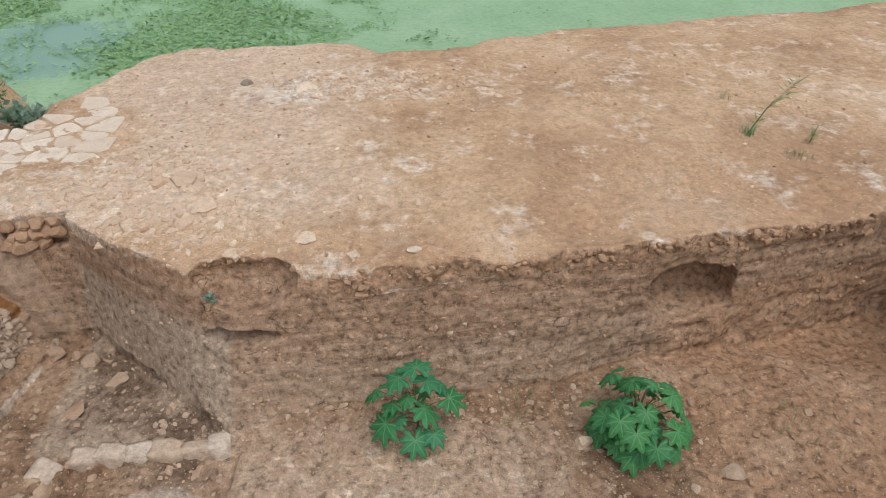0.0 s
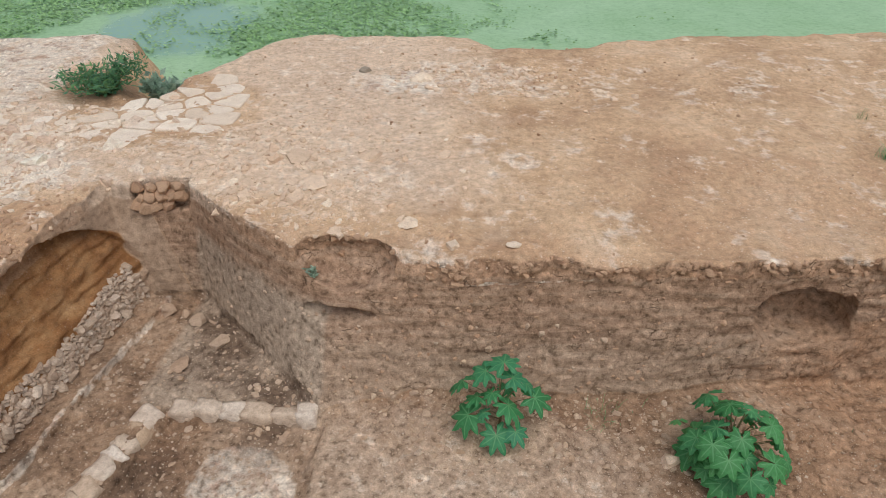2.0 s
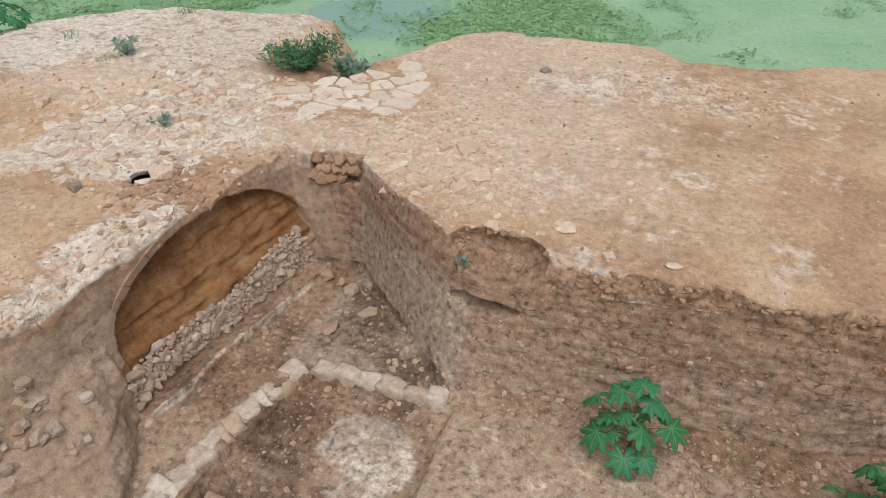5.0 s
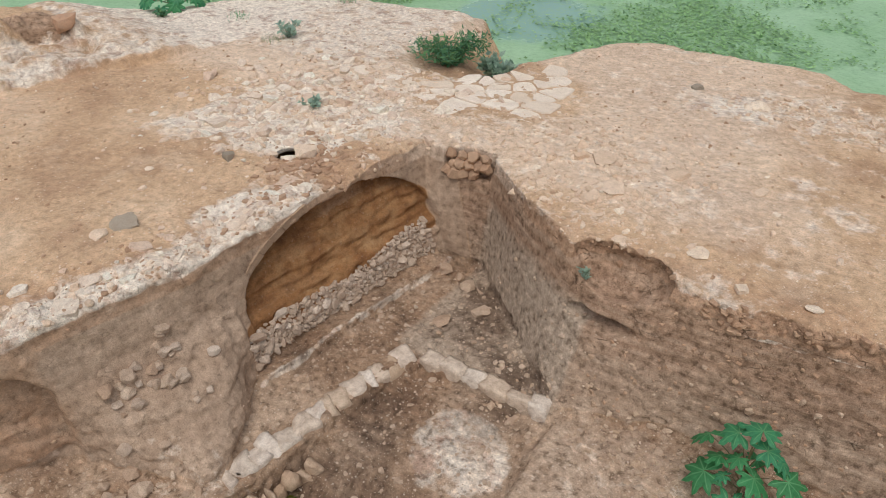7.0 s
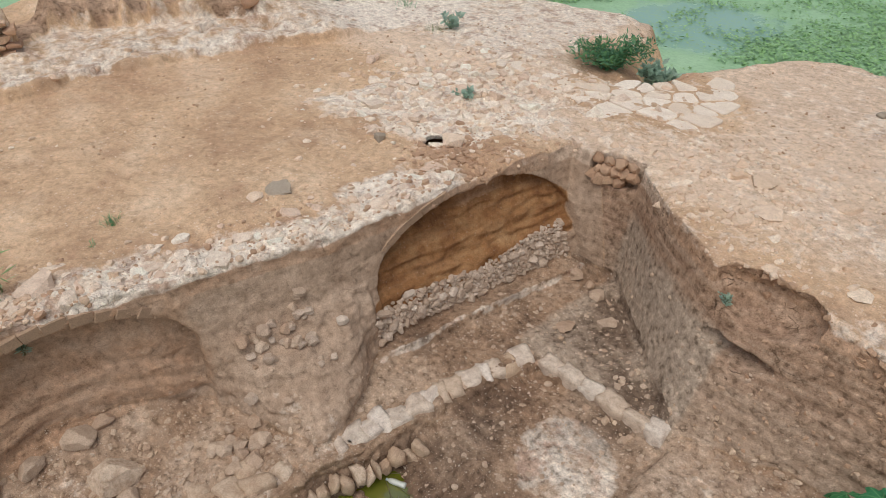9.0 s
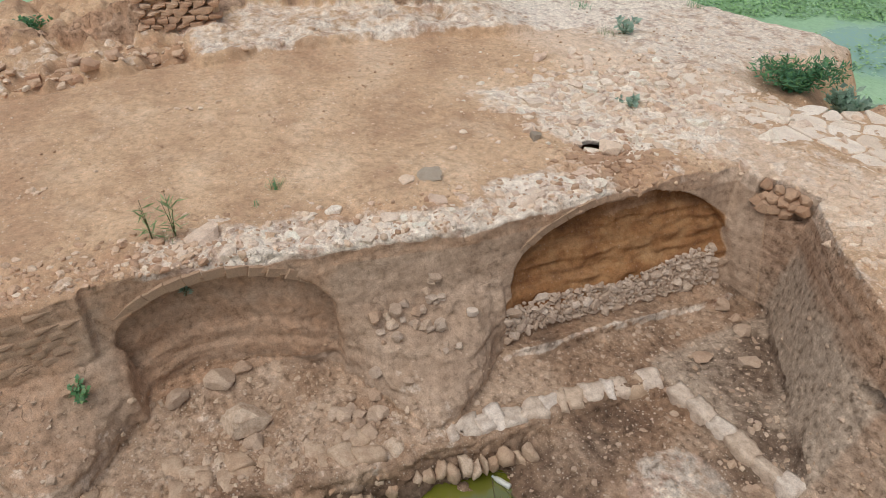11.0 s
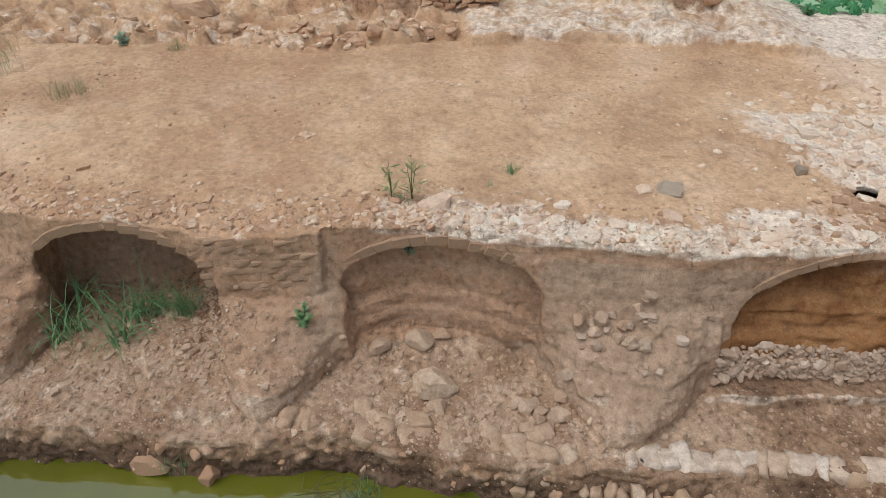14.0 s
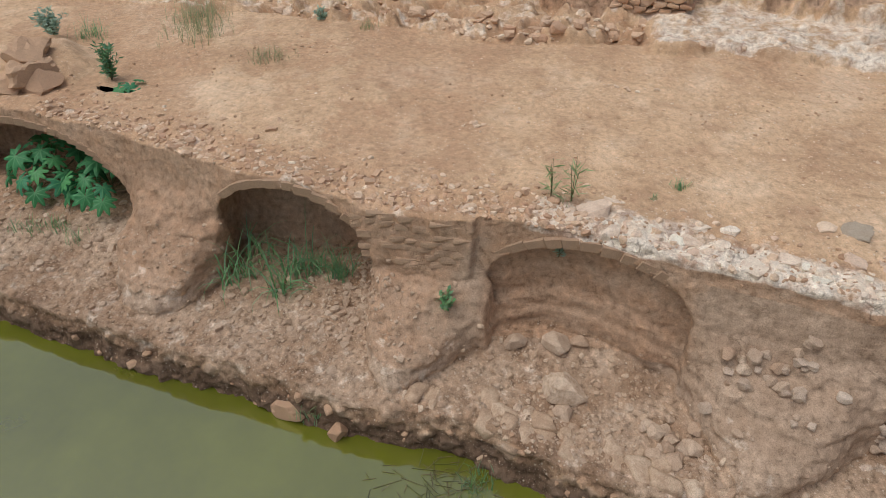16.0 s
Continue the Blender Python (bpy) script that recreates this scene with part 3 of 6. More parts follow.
    links.new(math_node(nt, links, "ADD", 0.4, math_node(nt, links, "MULTIPLY", math_node(nt, links, "MAXIMUM", math_node(nt, links, "MAXIMUM", math_node(nt, links, "MAXIMUM", w_wall, w_floor), weight("chalk", 0.4, 0.28, 0.5)), math_node(nt, links, "MULTIPLY", w_arch, 0.7)), 0.6)), bump.inputs["Strength"])
    links.new(h, bump.inputs["Height"])
    links.new(bump.outputs[0], bsdf.inputs["Normal"])
    return m


M_EARTH = earth_material()


def water_material(name, tint, rough):
    m, nt, links = nodes_of(name)
    bsdf = nt["Principled BSDF"]
    vec = nt.new("ShaderNodeTexCoord").outputs["Object"]
    col = ramp(nt, links, noise_node(nt, links, vec, 0.5, 4), [(0.3, tuple(0.8 * c for c in tint)), (0.7, tuple(1.15 * c for c in tint))])
    bsdf.inputs["Roughness"].default_value = rough
    bsdf.inputs["IOR"].default_value = 2.5
    links.new(col, bsdf.inputs["Base Color"])
    return m


M_POOL = water_material("murky_olive_water", (0.135, 0.15, 0.014), 0.02)


def pond_material():
    """Still water under a skin of duckweed, open and pale in one bay."""
    m, nt, links = nodes_of("duckweed_water")
    bsdf = nt["Principled BSDF"]
    vec = nt.new("ShaderNodeTexCoord").outputs["Object"]
    fine = noise_node(nt, links, vec, 7, 9, 0.75, (1.0, 1.6, 1.0))
    big = noise_node(nt, links, vec, 0.35, 6, 0.65)
    col = ramp(nt, links, fine, [(0.32, (0.13, 0.25, 0.13)), (0.47, (0.31, 0.51, 0.285)), (0.65, (0.44, 0.63, 0.39))])
    col = mix(nt, links, 0.5, col, ramp(nt, links, big, [(0.35, (0.25, 0.45, 0.235)), (0.65, (0.42, 0.63, 0.42))]))
    grad = nt.new("ShaderNodeTexGradient")
    grad.gradient_type = "SPHERICAL"
    mp = nt.new("ShaderNodeMapping")
    mp.inputs["Location"].default_value, mp.inputs["Scale"].default_value = (10.6 / 3.4, -18.2 / 4.2, 0), (1 / 3.4, 1 / 4.2, 0)
    links.new(vec, mp.inputs[0])
    links.new(mp.outputs[0], grad.inputs[0])
    s = math_node(nt, links, "ADD", grad.outputs[1], math_node(nt, links, "MULTIPLY", math_node(nt, links, "SUBTRACT", noise_node(nt, links, vec, 1.1, 7, 0.7), 0.5), 0.8))
    clear = ramp(nt, links, s, [(0.3, (0, 0, 0)), (0.5, (1, 1, 1))])
    # the open bay's pale blue-green has the sky's reflection put into it
    col = mix(nt, links, clear, col, mix(nt, links, ramp(nt, links, fine, [(0.48, (0, 0, 0)), (0.6, (1, 1, 1))]), (0.27, 0.46, 0.38), (0.30, 0.49, 0.30)))
    links.new(col, bsdf.inputs["Base Color"])
    links.new(ramp(nt, links, clear, [(0.0, (0.6, 0.6, 0.6)), (1.0, (0.08, 0.08, 0.08))]), bsdf.inputs["Roughness"])
    bsdf.inputs["IOR"].default_value = 1.4
    return m


M_POND = pond_material()


# ---- the surfaces of the earth ----
def structure(name, me, material, label, category):
    me.materials.append(material)
    return tagged(new(name, me), label, category, kind="structure")


verts, quads = surface_net(FIELD)
del FIELD
norm = vertex_normals(verts, quads)
steep = 1 - np.clip(norm[:, 2], 0, 1)
amp = 0.011 + 0.012 * steep + 0.014 * ((verts[:, 2] < -1.7) & (verts[:, 0] < -2.5)) + 0.012 * ((verts[:, 2] > -0.3) & (verts[:, 0] < -6) & (verts[:, 0] > -8.2))
west_face = smooth(-4.8, -5.4, verts[:, 0]) * smooth(0.35, 0.6, steep) * smooth(-0.05, -0.12, verts[:, 2]) * smooth(-1.15, -0.9, verts[:, 2])
amp = amp * (1 - 0.35 * west_face) + 0.02 * smooth(-0.35, -0.05, verts[:, 2]) * steep * (verts[:, 0] > -5) + 0.012 * ((verts[:, 2] < -1.5) & (verts[:, 0] > 3))
amp = amp * (1 - 0.65 * smooth(-2.9, -3.3, verts[:, 0]) * smooth(-6.6, -6.3, verts[:, 0]) * smooth(5.4, 5.8, verts[:, 1]) * (verts[:, 2] < -0.05) * (verts[:, 2] > -1.9))
amp = amp + 0.03 * smooth(-2.02, -2.15, verts[:, 2]) * smooth(3.5, 2.0, verts[:, 1]) * (verts[:, 0] < -4)
shift = amp * (fbm(verts, (3.0, 3.0, 5.0), 41, 4, 0.65) + 0.7 * np.abs(vnoise(verts, 11.0, 47)) - 0.35)
verts = verts + norm * shift[:, None]


def cells(p, size, seed):
    """Distance to the nearest of scattered points, in cell sizes."""
    q = p / size
    b = np.floor(q).astype(np.int64)
    best = np.full(len(p), 9.0)
    for di in (-1, 0, 1):
        for dj in (-1, 0, 1):
            for dk in (-1, 0, 1):
                i, j, k = b[:, 0] + di, b[:, 1] + dj, b[:, 2] + dk
                o = np.stack([hash3(i, j, k, seed + t) for t in range(3)], 1) * 0.5 + 0.5
                best = np.minimum(best, np.linalg.norm(np.stack([i, j, k], 1) + o - q, axis=1))
    return best


def cell_mark(p, size, seed):
    """A number from 0 to 1 for the nearest of scattered points."""
    q = p / size
    b = np.floor(q).astype(np.int64)
    best, mark = np.full(len(p), 9.0), np.zeros(len(p))
    for di in (-1, 0, 1):
        for dj in (-1, 0, 1):
            i, j = b[:, 0] + di, b[:, 1] + dj
            d = np.hypot(i + 0.5 + 0.4 * hash3(i, j, 0 * i, seed) - q[:, 0], j + 0.5 + 0.4 * hash3(i, j, 0 * i, seed + 1) - q[:, 1])
            mark = np.where(d < best, hash3(i, j, 0 * i, seed + 2) * 0.5 + 0.5, mark)
            best = np.minimum(best, d)
    return mark


# stones fused into the rim, the ledge and the broken floor
inland = np.interp(verts[:, 1], [-9.7, -5, -0.5, 1, 3.2, 5.2, 8.1], [-9.4, -8.25, -7.66, -7.4, -6.9, -6.75, -6.62]) - verts[:, 0]
crusty = (smooth(1.3, 0.6, inland) * smooth(-0.6, -0.1, inland) * (verts[:, 2] > -0.3) * (0.85 + 0.15 * smooth(-3, 0, verts[:, 1])) * smooth(8.6, 7.6, verts[:, 1])
          + 0.9 * smooth(0.9, 0.4, np.abs(verts[:, 0] - np.interp(verts[:, 1], *KERB) + 0.35)) * (verts[:, 2] < -1.6) * (verts[:, 1] < 2.6)
          + 0.6 * (verts[:, 2] < -1.7) * (verts[:, 2] > -2.15) * (verts[:, 0] < -2.7) * (verts[:, 1] > 2.6)
          + 0.7 * smooth(1.9, 0.9, np.abs(verts[:, 0] + 8.7)) * (verts[:, 1] > 5.5) * (verts[:, 2] > -0.3)
          + 0.5 * smooth(3.0, 1.0, np.hypot(verts[:, 0] + 4.0, verts[:, 1] - 8.2)) * (verts[:, 2] > -0.2))
pick = crusty > 0.02
lump = 0.05 * (0.55 - cells(verts[pick], 0.23, 5)) + 0.022 * (0.55 - cells(verts[pick], 0.11, 9))
verts[pick] += norm[pick] * (crusty[pick] * lump * smooth(0.45, 0.75, norm[pick][:, 2]))[:, None]
faces = (steep > 0.45) & (verts[:, 2] > -1.95) & (verts[:, 2] < -0.06)
calm_v = 1 - 0.8 * smooth(-2.9, -3.3, verts[:, 0]) * smooth(-6.6, -6.3, verts[:, 0]) * smooth(5.4, 5.8, verts[:, 1])
calm_v *= 1 - 0.6 * (np.abs(verts[:, 1] - 0.1) < 1.6) * (verts[:, 0] < -6.9)
calm_v *= 1 - 0.55 * (verts[:, 0] < -5) * smooth(-1.15, -0.9, verts[:, 2])
gate_v = smooth(-0.25, 0.35, vnoise(verts, 0.9, 91)) * calm_v
lump = 0.036 * (0.55 - cells(verts[faces] * (1, 1, 2.2), 0.36, 15)) + 0.012 * (0.55 - cells(verts[faces] * (1, 1, 1.7), 0.12, 19))
verts[faces] += norm[faces] * ((0.1 + 0.9 * gate_v[faces]) * lump)[:, None]
norm2 = vertex_normals(verts, quads)


def masks(v, steep):
    x, y, z = v.T
    n = fbm(v * (1, 1, 0.4), 0.9, 71, 4)
    edge = np.interp(y, [-9.7, -7.6, -5, -3.2, -0.5, 1, 3.2, 5.2, 8.1], [-9.4, -9, -8.25, -7.85, -7.66, -7.4, -6.9, -6.75, -6.62])
    inland = edge - x + 0.25 * n
    rim = smooth(1.15, 0.35, inland) * (0.26 + 0.34 * smooth(-1.2, 0.4, y) * smooth(6.2, 5.2, y) + 0.16 * vnoise(v * (1, 1, 0.3), 1.9, 77))
    band = 0.74 * smooth(1.9, 0.9, np.abs(x + 8.7) + 0.5 * n) * smooth(5.2, 6.6, y) * smooth(9.6, 8.0, y)
    band = np.maximum(band, 0.62 * smooth(1.0, 0.4, np.abs(x + 10.2 - 0.35 * (y - 6)) + 0.3 * n) * smooth(4.8, 6.0, y) * smooth(9, 7.5, y))
    corner = 0.33 * smooth(3.9, 1.2, np.hypot(x + 4.2, (y - 8.4) * 0.9) + 0.7 * n)
    lip = 0.26 * smooth(0.8, 0.2, y - np.interp(x, [-3.2, -0.9, 2.5, 6.4], [6.7, 6.8, 7.3, 8.1]) + 0.3 * n) * smooth(3.0, 0.0, x) * smooth(-4.0, -3.2, x)
    far = 0.42 * smooth(1.6, 0.5, np.hypot((x + 1.4) * 0.6, y - 12.6) + 0.4 * n) + 0.3 * smooth(2.8, 0.9, np.hypot(x + 4.6, y - 12.2) + 0.5 * n)
    bench = bench_x(y)
    behind = smooth(0.06, -0.1, x - ruin_x(y) - 0.1 * n) * smooth(-2.7, -2.3, y) * smooth(7.4, 7.0, y)
    west = (0.39 + 0.12 * smooth(0.9, 1.3, y) - 0.06 * smooth(0.3, 0.9, bench - x)) * smooth(0.1, -0.1, x - bench) * (1 - 0.8 * behind) + 0.5 * smooth(8, 10, y) * smooth(-8.5, -10, x)
    paved = 0.36 * smooth(2.6, 1.2, np.hypot((x + 7.4) * 0.8 + 0.25 * (y - 9.6), (y - 9.6) * 0.8) + 0.5 * n)
    chalk = np.maximum.reduce([rim, band, corner, far, west, lip, paved]) * smooth(-0.2, -0.1, z + 0.05 * n)
    plat = 0.27 * smooth(-2.7, -2.3, x) * smooth(3.2, 0.6, x) * (z < -1.6) * smooth(6.2, 5.4, y)
    side = 0.17 * (z < -1.6) * (x < -2.6) * (z > -2.2)
    # pale ground of the ledge; its top-lit edge is put into the colour too
    shelf = 0.28 * smooth(1.1, 0.4, np.abs(x - np.interp(y, *KERB) + 0.5) + 0.2 * n) * (z < -1.5) * (y < 2.6)
    patch = 0.5 * smooth(0.8, 0.55, np.hypot(x + 3.4, (y - 4.5) * 0.9) + 0.12 * n) * (z < -2.08)
    step = 0.46 * smooth(0.06, 0.02, np.abs(x - np.interp(y, [3.75, 5.5, 7.4], [-6.13, -5.96, -5.73]))) * (y > 3.6) * (y < 7.6) * (z < -1.8)
    seam = 0.42 * smooth(0.045, 0.01, np.abs(z + 0.34 - 0.03 * x + 0.03 * n)) * smooth(-1.4, -0.9, x) * smooth(1.2, 0.8, x) * smooth(6, 6.2, y)
    chalk = np.maximum.reduce([chalk, seam, plat, side, shelf, patch, step])
    damp = smooth(-2.06, -2.4, z) * (0.62 + 0.15 * smooth(2.2, 1.2, y)) * smooth(0.9, 1.15, np.hypot(x + 3.4, (y - 4.5) * 0.9) + 0.35)
    damp = np.maximum(damp, 0.62 * (z < -1.86) * smooth(2.6, 4.2, y) * (x < -2.7) * (0.68 + 0.5 * n))
    warm = 0.5 * smooth(-1.0, 3.0, x) * (z > -0.3) * smooth(13, 9, y) + 0.55 * smooth(0.8, 0.3, np.abs(y - 6.2) + 0.1 * n) * smooth(-8.3, -7.8, x) * smooth(-6, -6.6, x) * (z > -0.5)
    warm = np.maximum(warm, 0.6 * smooth(2.4, 4.0, x) * (z < -1.0))
    warm = np.maximum(warm, 0.56 * smooth(-0.8, -2.2, y) * (z < 0.0) * (z > -1.7))
    warm = np.maximum(warm, 0.7 * smooth(1.5, 0.8, np.hypot((x + 8.2) * 0.7, y - 11.7)))
    warm = np.maximum(warm, 0.4 * smooth(-11, -13.5, x) * smooth(1.5, 0.5, np.abs(y - 3) - 2) * smooth(0.05, 0.15, x - bench))
    warm = np.maximum(warm, 0.55 * smooth(1.3, 0.5, inland) * smooth(8.0, 7.0, y) * (z > -0.3))
    plaster = 0.85 * smooth(-2.55, -2.75, x) * smooth(-5.4, -5.15, x) * smooth(5.3, 5.6, y) * smooth(-0.45, -0.95, z + 0.1 * n) * (z > -2.2)
    plaster = np.maximum(plaster, 0.34 * smooth(-2.7, -2.4, x) * smooth(2.5, 0.0, x) * smooth(5.8, 6.0, y) * smooth(-1.0, -1.4, z) * (z > -2.0))
    # back of the middle niche tinted tan, for light bounced into its shade
    warm = np.maximum(warm, 0.56 * (x < -6.9) * smooth(1.7, 1.2, np.abs(y - 0.1)) * (z < -0.2) * (z > -1.7))
    pale = 0.8 * smooth(1.2, -2.6, x + 0.12 * (y - 10) + 0.6 * n) * smooth(7.0, 8.4, y) * (z > -0.3) * (1 - 0.9 * smooth(1.9, 1.3, np.hypot((x + 6.8) * 0.9, y - 10.5)))
    pale = np.maximum(pale, 0.5 * smooth(-2.7, -2.3, x) * smooth(3.4, 1.0, x + 0.4 * n) * (z < -1.6) * smooth(6.3, 5.7, y))
    pale = np.maximum(pale, 0.28 * (x < -5) * smooth(2.6, 1.6, y) * smooth(-1.45, -1.65, z) * smooth(-2.2, -2.08, z))
    return {"chalk": chalk, "pale": pale, "damp": damp, "warm": warm, "plaster": plaster}


c = verts[quads].mean(1)
nz = norm[quads].mean(1)[:, 2]
low_c = floor_z(c[:, 0], c[:, 1])
is_floor = c[:, 2] < low_c + 0.07
lip_c = np.interp(c[:, 1], [-9.7, -7.6, -5, -3.2, -0.5, 1, 3.2, 5.2, 8.1], [-9.4, -9, -8.25, -7.85, -7.66, -7.4, -6.9, -6.75, -6.62])
is_top = ~is_floor & (c[:, 2] > -0.42) & (nz > 0.5) & ~((c[:, 1] < 8) & (c[:, 2] < -0.16) & (c[:, 0] > lip_c - 0.1))
west = c[:, 0] < np.interp(c[:, 1], [7.4, 8.1], [-4.5, -6.3])
back_c = -6.38 + 0.115 * (c[:, 1] - 3.8) - np.interp(c[:, 2], [-2, -1.3, -1.2, -0.9, -0.25], [0, 0.28, 0.42, 0.5, 0.85])
orange = west & ~is_floor & ~is_top & (np.abs(c[:, 1] - 5.75) < 1.95) & (c[:, 0] < back_c + 0.13) & (c[:, 2] > -1.62 + 0.04 * (c[:, 1] - 3.8)) & (c[:, 2] < -0.1)
sorts = {"wall": ~west & ~is_top & ~is_floor, "arch": west & ~is_top & ~is_floor & ~orange, "floor": is_floor, "orange": orange}
mk = masks(verts, steep)
near = np.bincount(quads.ravel(), minlength=len(verts)) + 1e-9
for key, pick in sorts.items():
    on_quads = pick.astype(float)
    for turn in range(4):
        on_verts = np.bincount(quads.ravel(), np.repeat(on_quads, 4), len(verts)) / near
        on_quads = on_verts[quads].mean(1)
    mk[key] = on_verts
for name, pick, label, category in (
        ("ground_terrace", is_top, "dry tan earth of the upper terrace, trodden and stony", "ground"),
        ("ground_pit", is_floor, "rubbly brown earth floor of the excavated pit", "ground"),
        ("wall_niche_soil", orange, "orange virgin soil at the back of an arched niche", "soil"),
        ("wall_west", sorts["arch"], "mud plastered wall with arched niches and eroded piers", "wall"),
        ("wall_north", sorts["wall"], "cut earth wall with visible layers and eroded rim", "wall")):
    q = quads[pick]
    used, inv = np.unique(q, return_inverse=True)
    me = mesh_from(name, verts[used], inv.reshape(q.shape), {k: v[used] for k, v in mk.items()})
    # neighbours share one smooth shading across the seam
    me.normals_split_custom_set_from_vertices(norm2[used])
    structure(name, me, M_EARTH, label, category)

# the terrace beyond, down to the pond
step = 0.075
OX, OY = np.meshgrid(np.concatenate([np.arange(-23, -17.6, 0.09), np.arange(-17.6, -12.9, 0.035), np.arange(-12.9, 15, step)]), np.arange(-15, 19.5, 0.055), indexing="ij")
oz = terrace_z(OX, OY)
ov = np.stack([OX.ravel(), OY.ravel(), oz.ravel()], 1)
n0, n1 = OX.shape
idx = np.arange(n0 * n1).reshape(n0, n1)
oq = np.stack([idx[:-1, :-1], idx[1:, :-1], idx[1:, 1:], idx[:-1, 1:]], -1).reshape(-1, 4)
oc = ov[oq].mean(1)
keep = ~((oc[:, 0] > X[0] + 0.1) & (oc[:, 0] < X[-1] - 0.1) & (oc[:, 1] > Y[0] + 0.1) & (oc[:, 1] < Y[-1] - 0.1)) & (oc[:, 2] > -1.75)
oq = oq[keep]
used, inv = np.unique(oq, return_inverse=True)
ov = ov[used]
in_ruin = smooth(0.1, -0.1, ov[:, 0] - bench_x(ov[:, 1])) * smooth(-20, -18, ov[:, 0]) * smooth(10, 8.5, ov[:, 1])
stony = np.maximum(in_ruin, smooth(3.2, 2.0, np.hypot((ov[:, 0] + 9.6) * 0.8, ov[:, 1] - 9.4)))
ov[:, 2] += 0.014 * fbm(ov, 3.0, 41, 4, 0.65) - 0.008
block = cell_mark(ov * (1.0, 0.62, 0.0) + 0.05 * np.stack([vnoise(ov, 3.0, 95), vnoise(ov, 3.0, 96), 0 * ov[:, 0]], 1), 0.34, 25)
south = in_ruin * smooth(1.25, 0.95, ov[:, 1])
ov[:, 2] += south * (0.2 * (block - 0.45) + 0.03 * (0.5 - cells(ov * (1, 1, 0.2), 0.2, 27))) + in_ruin * (1 - smooth(1.25, 0.95, ov[:, 1])) * 0.05 * np.round(2.5 * cell_mark(ov * (1.6, 0.5, 0.0), 0.5, 29)) / 2.5
ov[:, 2] += stony * (1 - 0.95 * in_ruin) * (0.05 * (0.5 - cells(ov * (1, 1, 0.3), 0.3, 5)) + 0.03 * (0.5 - cells(ov * (1, 1, 0.3), 0.14, 9)))
outer = masks(ov, 0)
outer["chalk"] = outer["chalk"] * (1 - 0.75 * south * smooth(0.5, 0.3, block))
outer["warm"] = np.maximum(outer["warm"], 0.6 * south * smooth(0.5, 0.3, block))
structure("ground_outer_terrace", mesh_from("ground_outer_terrace", ov, inv.reshape(-1, 4), outer | {"wall": 1.0 * smooth(0.06, -0.1, ov[:, 0] - ruin_x(ov[:, 1])) * smooth(-2.7, -2.3, ov[:, 1]) * smooth(7.4, 7.0, ov[:, 1]) * smooth(-17.6, -17.0, ov[:, 0])}), M_EARTH,
          "dry tan earth running out to the pond bank", "ground")


def sheet(name, x0, x1, y0, y1, z, material, label):
    v = np.array([(x0, y0, z), (x1, y0, z), (x1, y1, z), (x0, y1, z)], float)
    return structure(name, mesh_from(name, v, np.array([[0, 1, 2, 3]])), material, label, "water")


sheet("water_pool", -9.5, 14, -15, 5.0, WATER_Z, M_POOL, "murky olive green water in the dug pit")

# the green pond, a ring round the terrace
R = 500.0
pv = [(-R, -R), (R, -R), (R, R), (-R, R), (-16, -15), (20, -15), (20, 11.2), (-16, 11.2)]
pv = np.array([(a, b, POND_Z) for a, b in pv], float)
pf = np.array([[0, 1, 5, 4], [1, 2, 6, 5], [2, 3, 7, 6], [3, 0, 4, 7]])
structure("water_pond", mesh_from("water_pond", pv, pf), M_POND, "pond covered with bright green duckweed and algae", "water")

# ---- helpers for things ----
from mathutils.bvhtree import BVHTree

EARTH = BVHTree.FromPolygons(verts.tolist(), quads.tolist())


def drop(x, y, start=3.0):
    """The height of the earth under (x, y)."""
    hit = EARTH.ray_cast(Vector((x, y, start)), Vector((0, 0, -1)))[0]
    if hit is None and start < 0:
        return WATER_Z - 0.02
    return hit.z if hit else float(terrace_z(np.array([[x]]), np.array([[y]]))[0, 0])


def face_x(y, z, start=-3.0):
    """Where the west wall stands at (y, z), and its normal."""
    hit, n, _, _ = EARTH.ray_cast(Vector((start, y, z)), Vector((-1, 0, 0)))
    return (hit.x, n) if hit else (-7.5, Vector((1, 0, 0)))


def thing(name, label, category, m=None, group="", kind=""):
    ob = new(name)
    ob.empty_display_size = 0.1
    if m is not None:
        ob.matrix_world = m
    return tagged(ob, label, category, group, kind)


def put(name, me, parent=None, m=None, label=""):
    """Links a mesh as one object, under a thing if one is given; m is its pose within it."""
    ob = new(name, me)
    if parent is not None:
        ob.parent = parent
    if m is not None:
        ob.matrix_local = m
    return tagged(ob, label) if label else ob


def mesh_of(name, vs, fs, material, smooth_faces=False):
    me = bpy.data.meshes.new(name)
    me.from_pydata([tuple(v) for v in vs], [], fs)
    me.materials.append(material)
    if smooth_faces:
        me.polygons.foreach_set("use_smooth", [True] * len(me.polygons))
    me.update()
    return me


def place(x, y, z, sx=1, sy=1, sz=1, rx=0, ry=0, rz=0):
    return pose(x, y, z, rx, ry, rz) @ Matrix.Diagonal((sx, sy, sz, 1))


# ---- more materials ----
def varied(nt, links):
    """A number from 0 to 1 that differs from piece to piece."""
    info = nt.new("ShaderNodeObjectInfo")
    geo = nt.new("ShaderNodeNewGeometry")
    return math_node(nt, links, "FRACT", math_node(nt, links, "ADD", info.outputs["Random"], geo.outputs["Random Per Island"]))


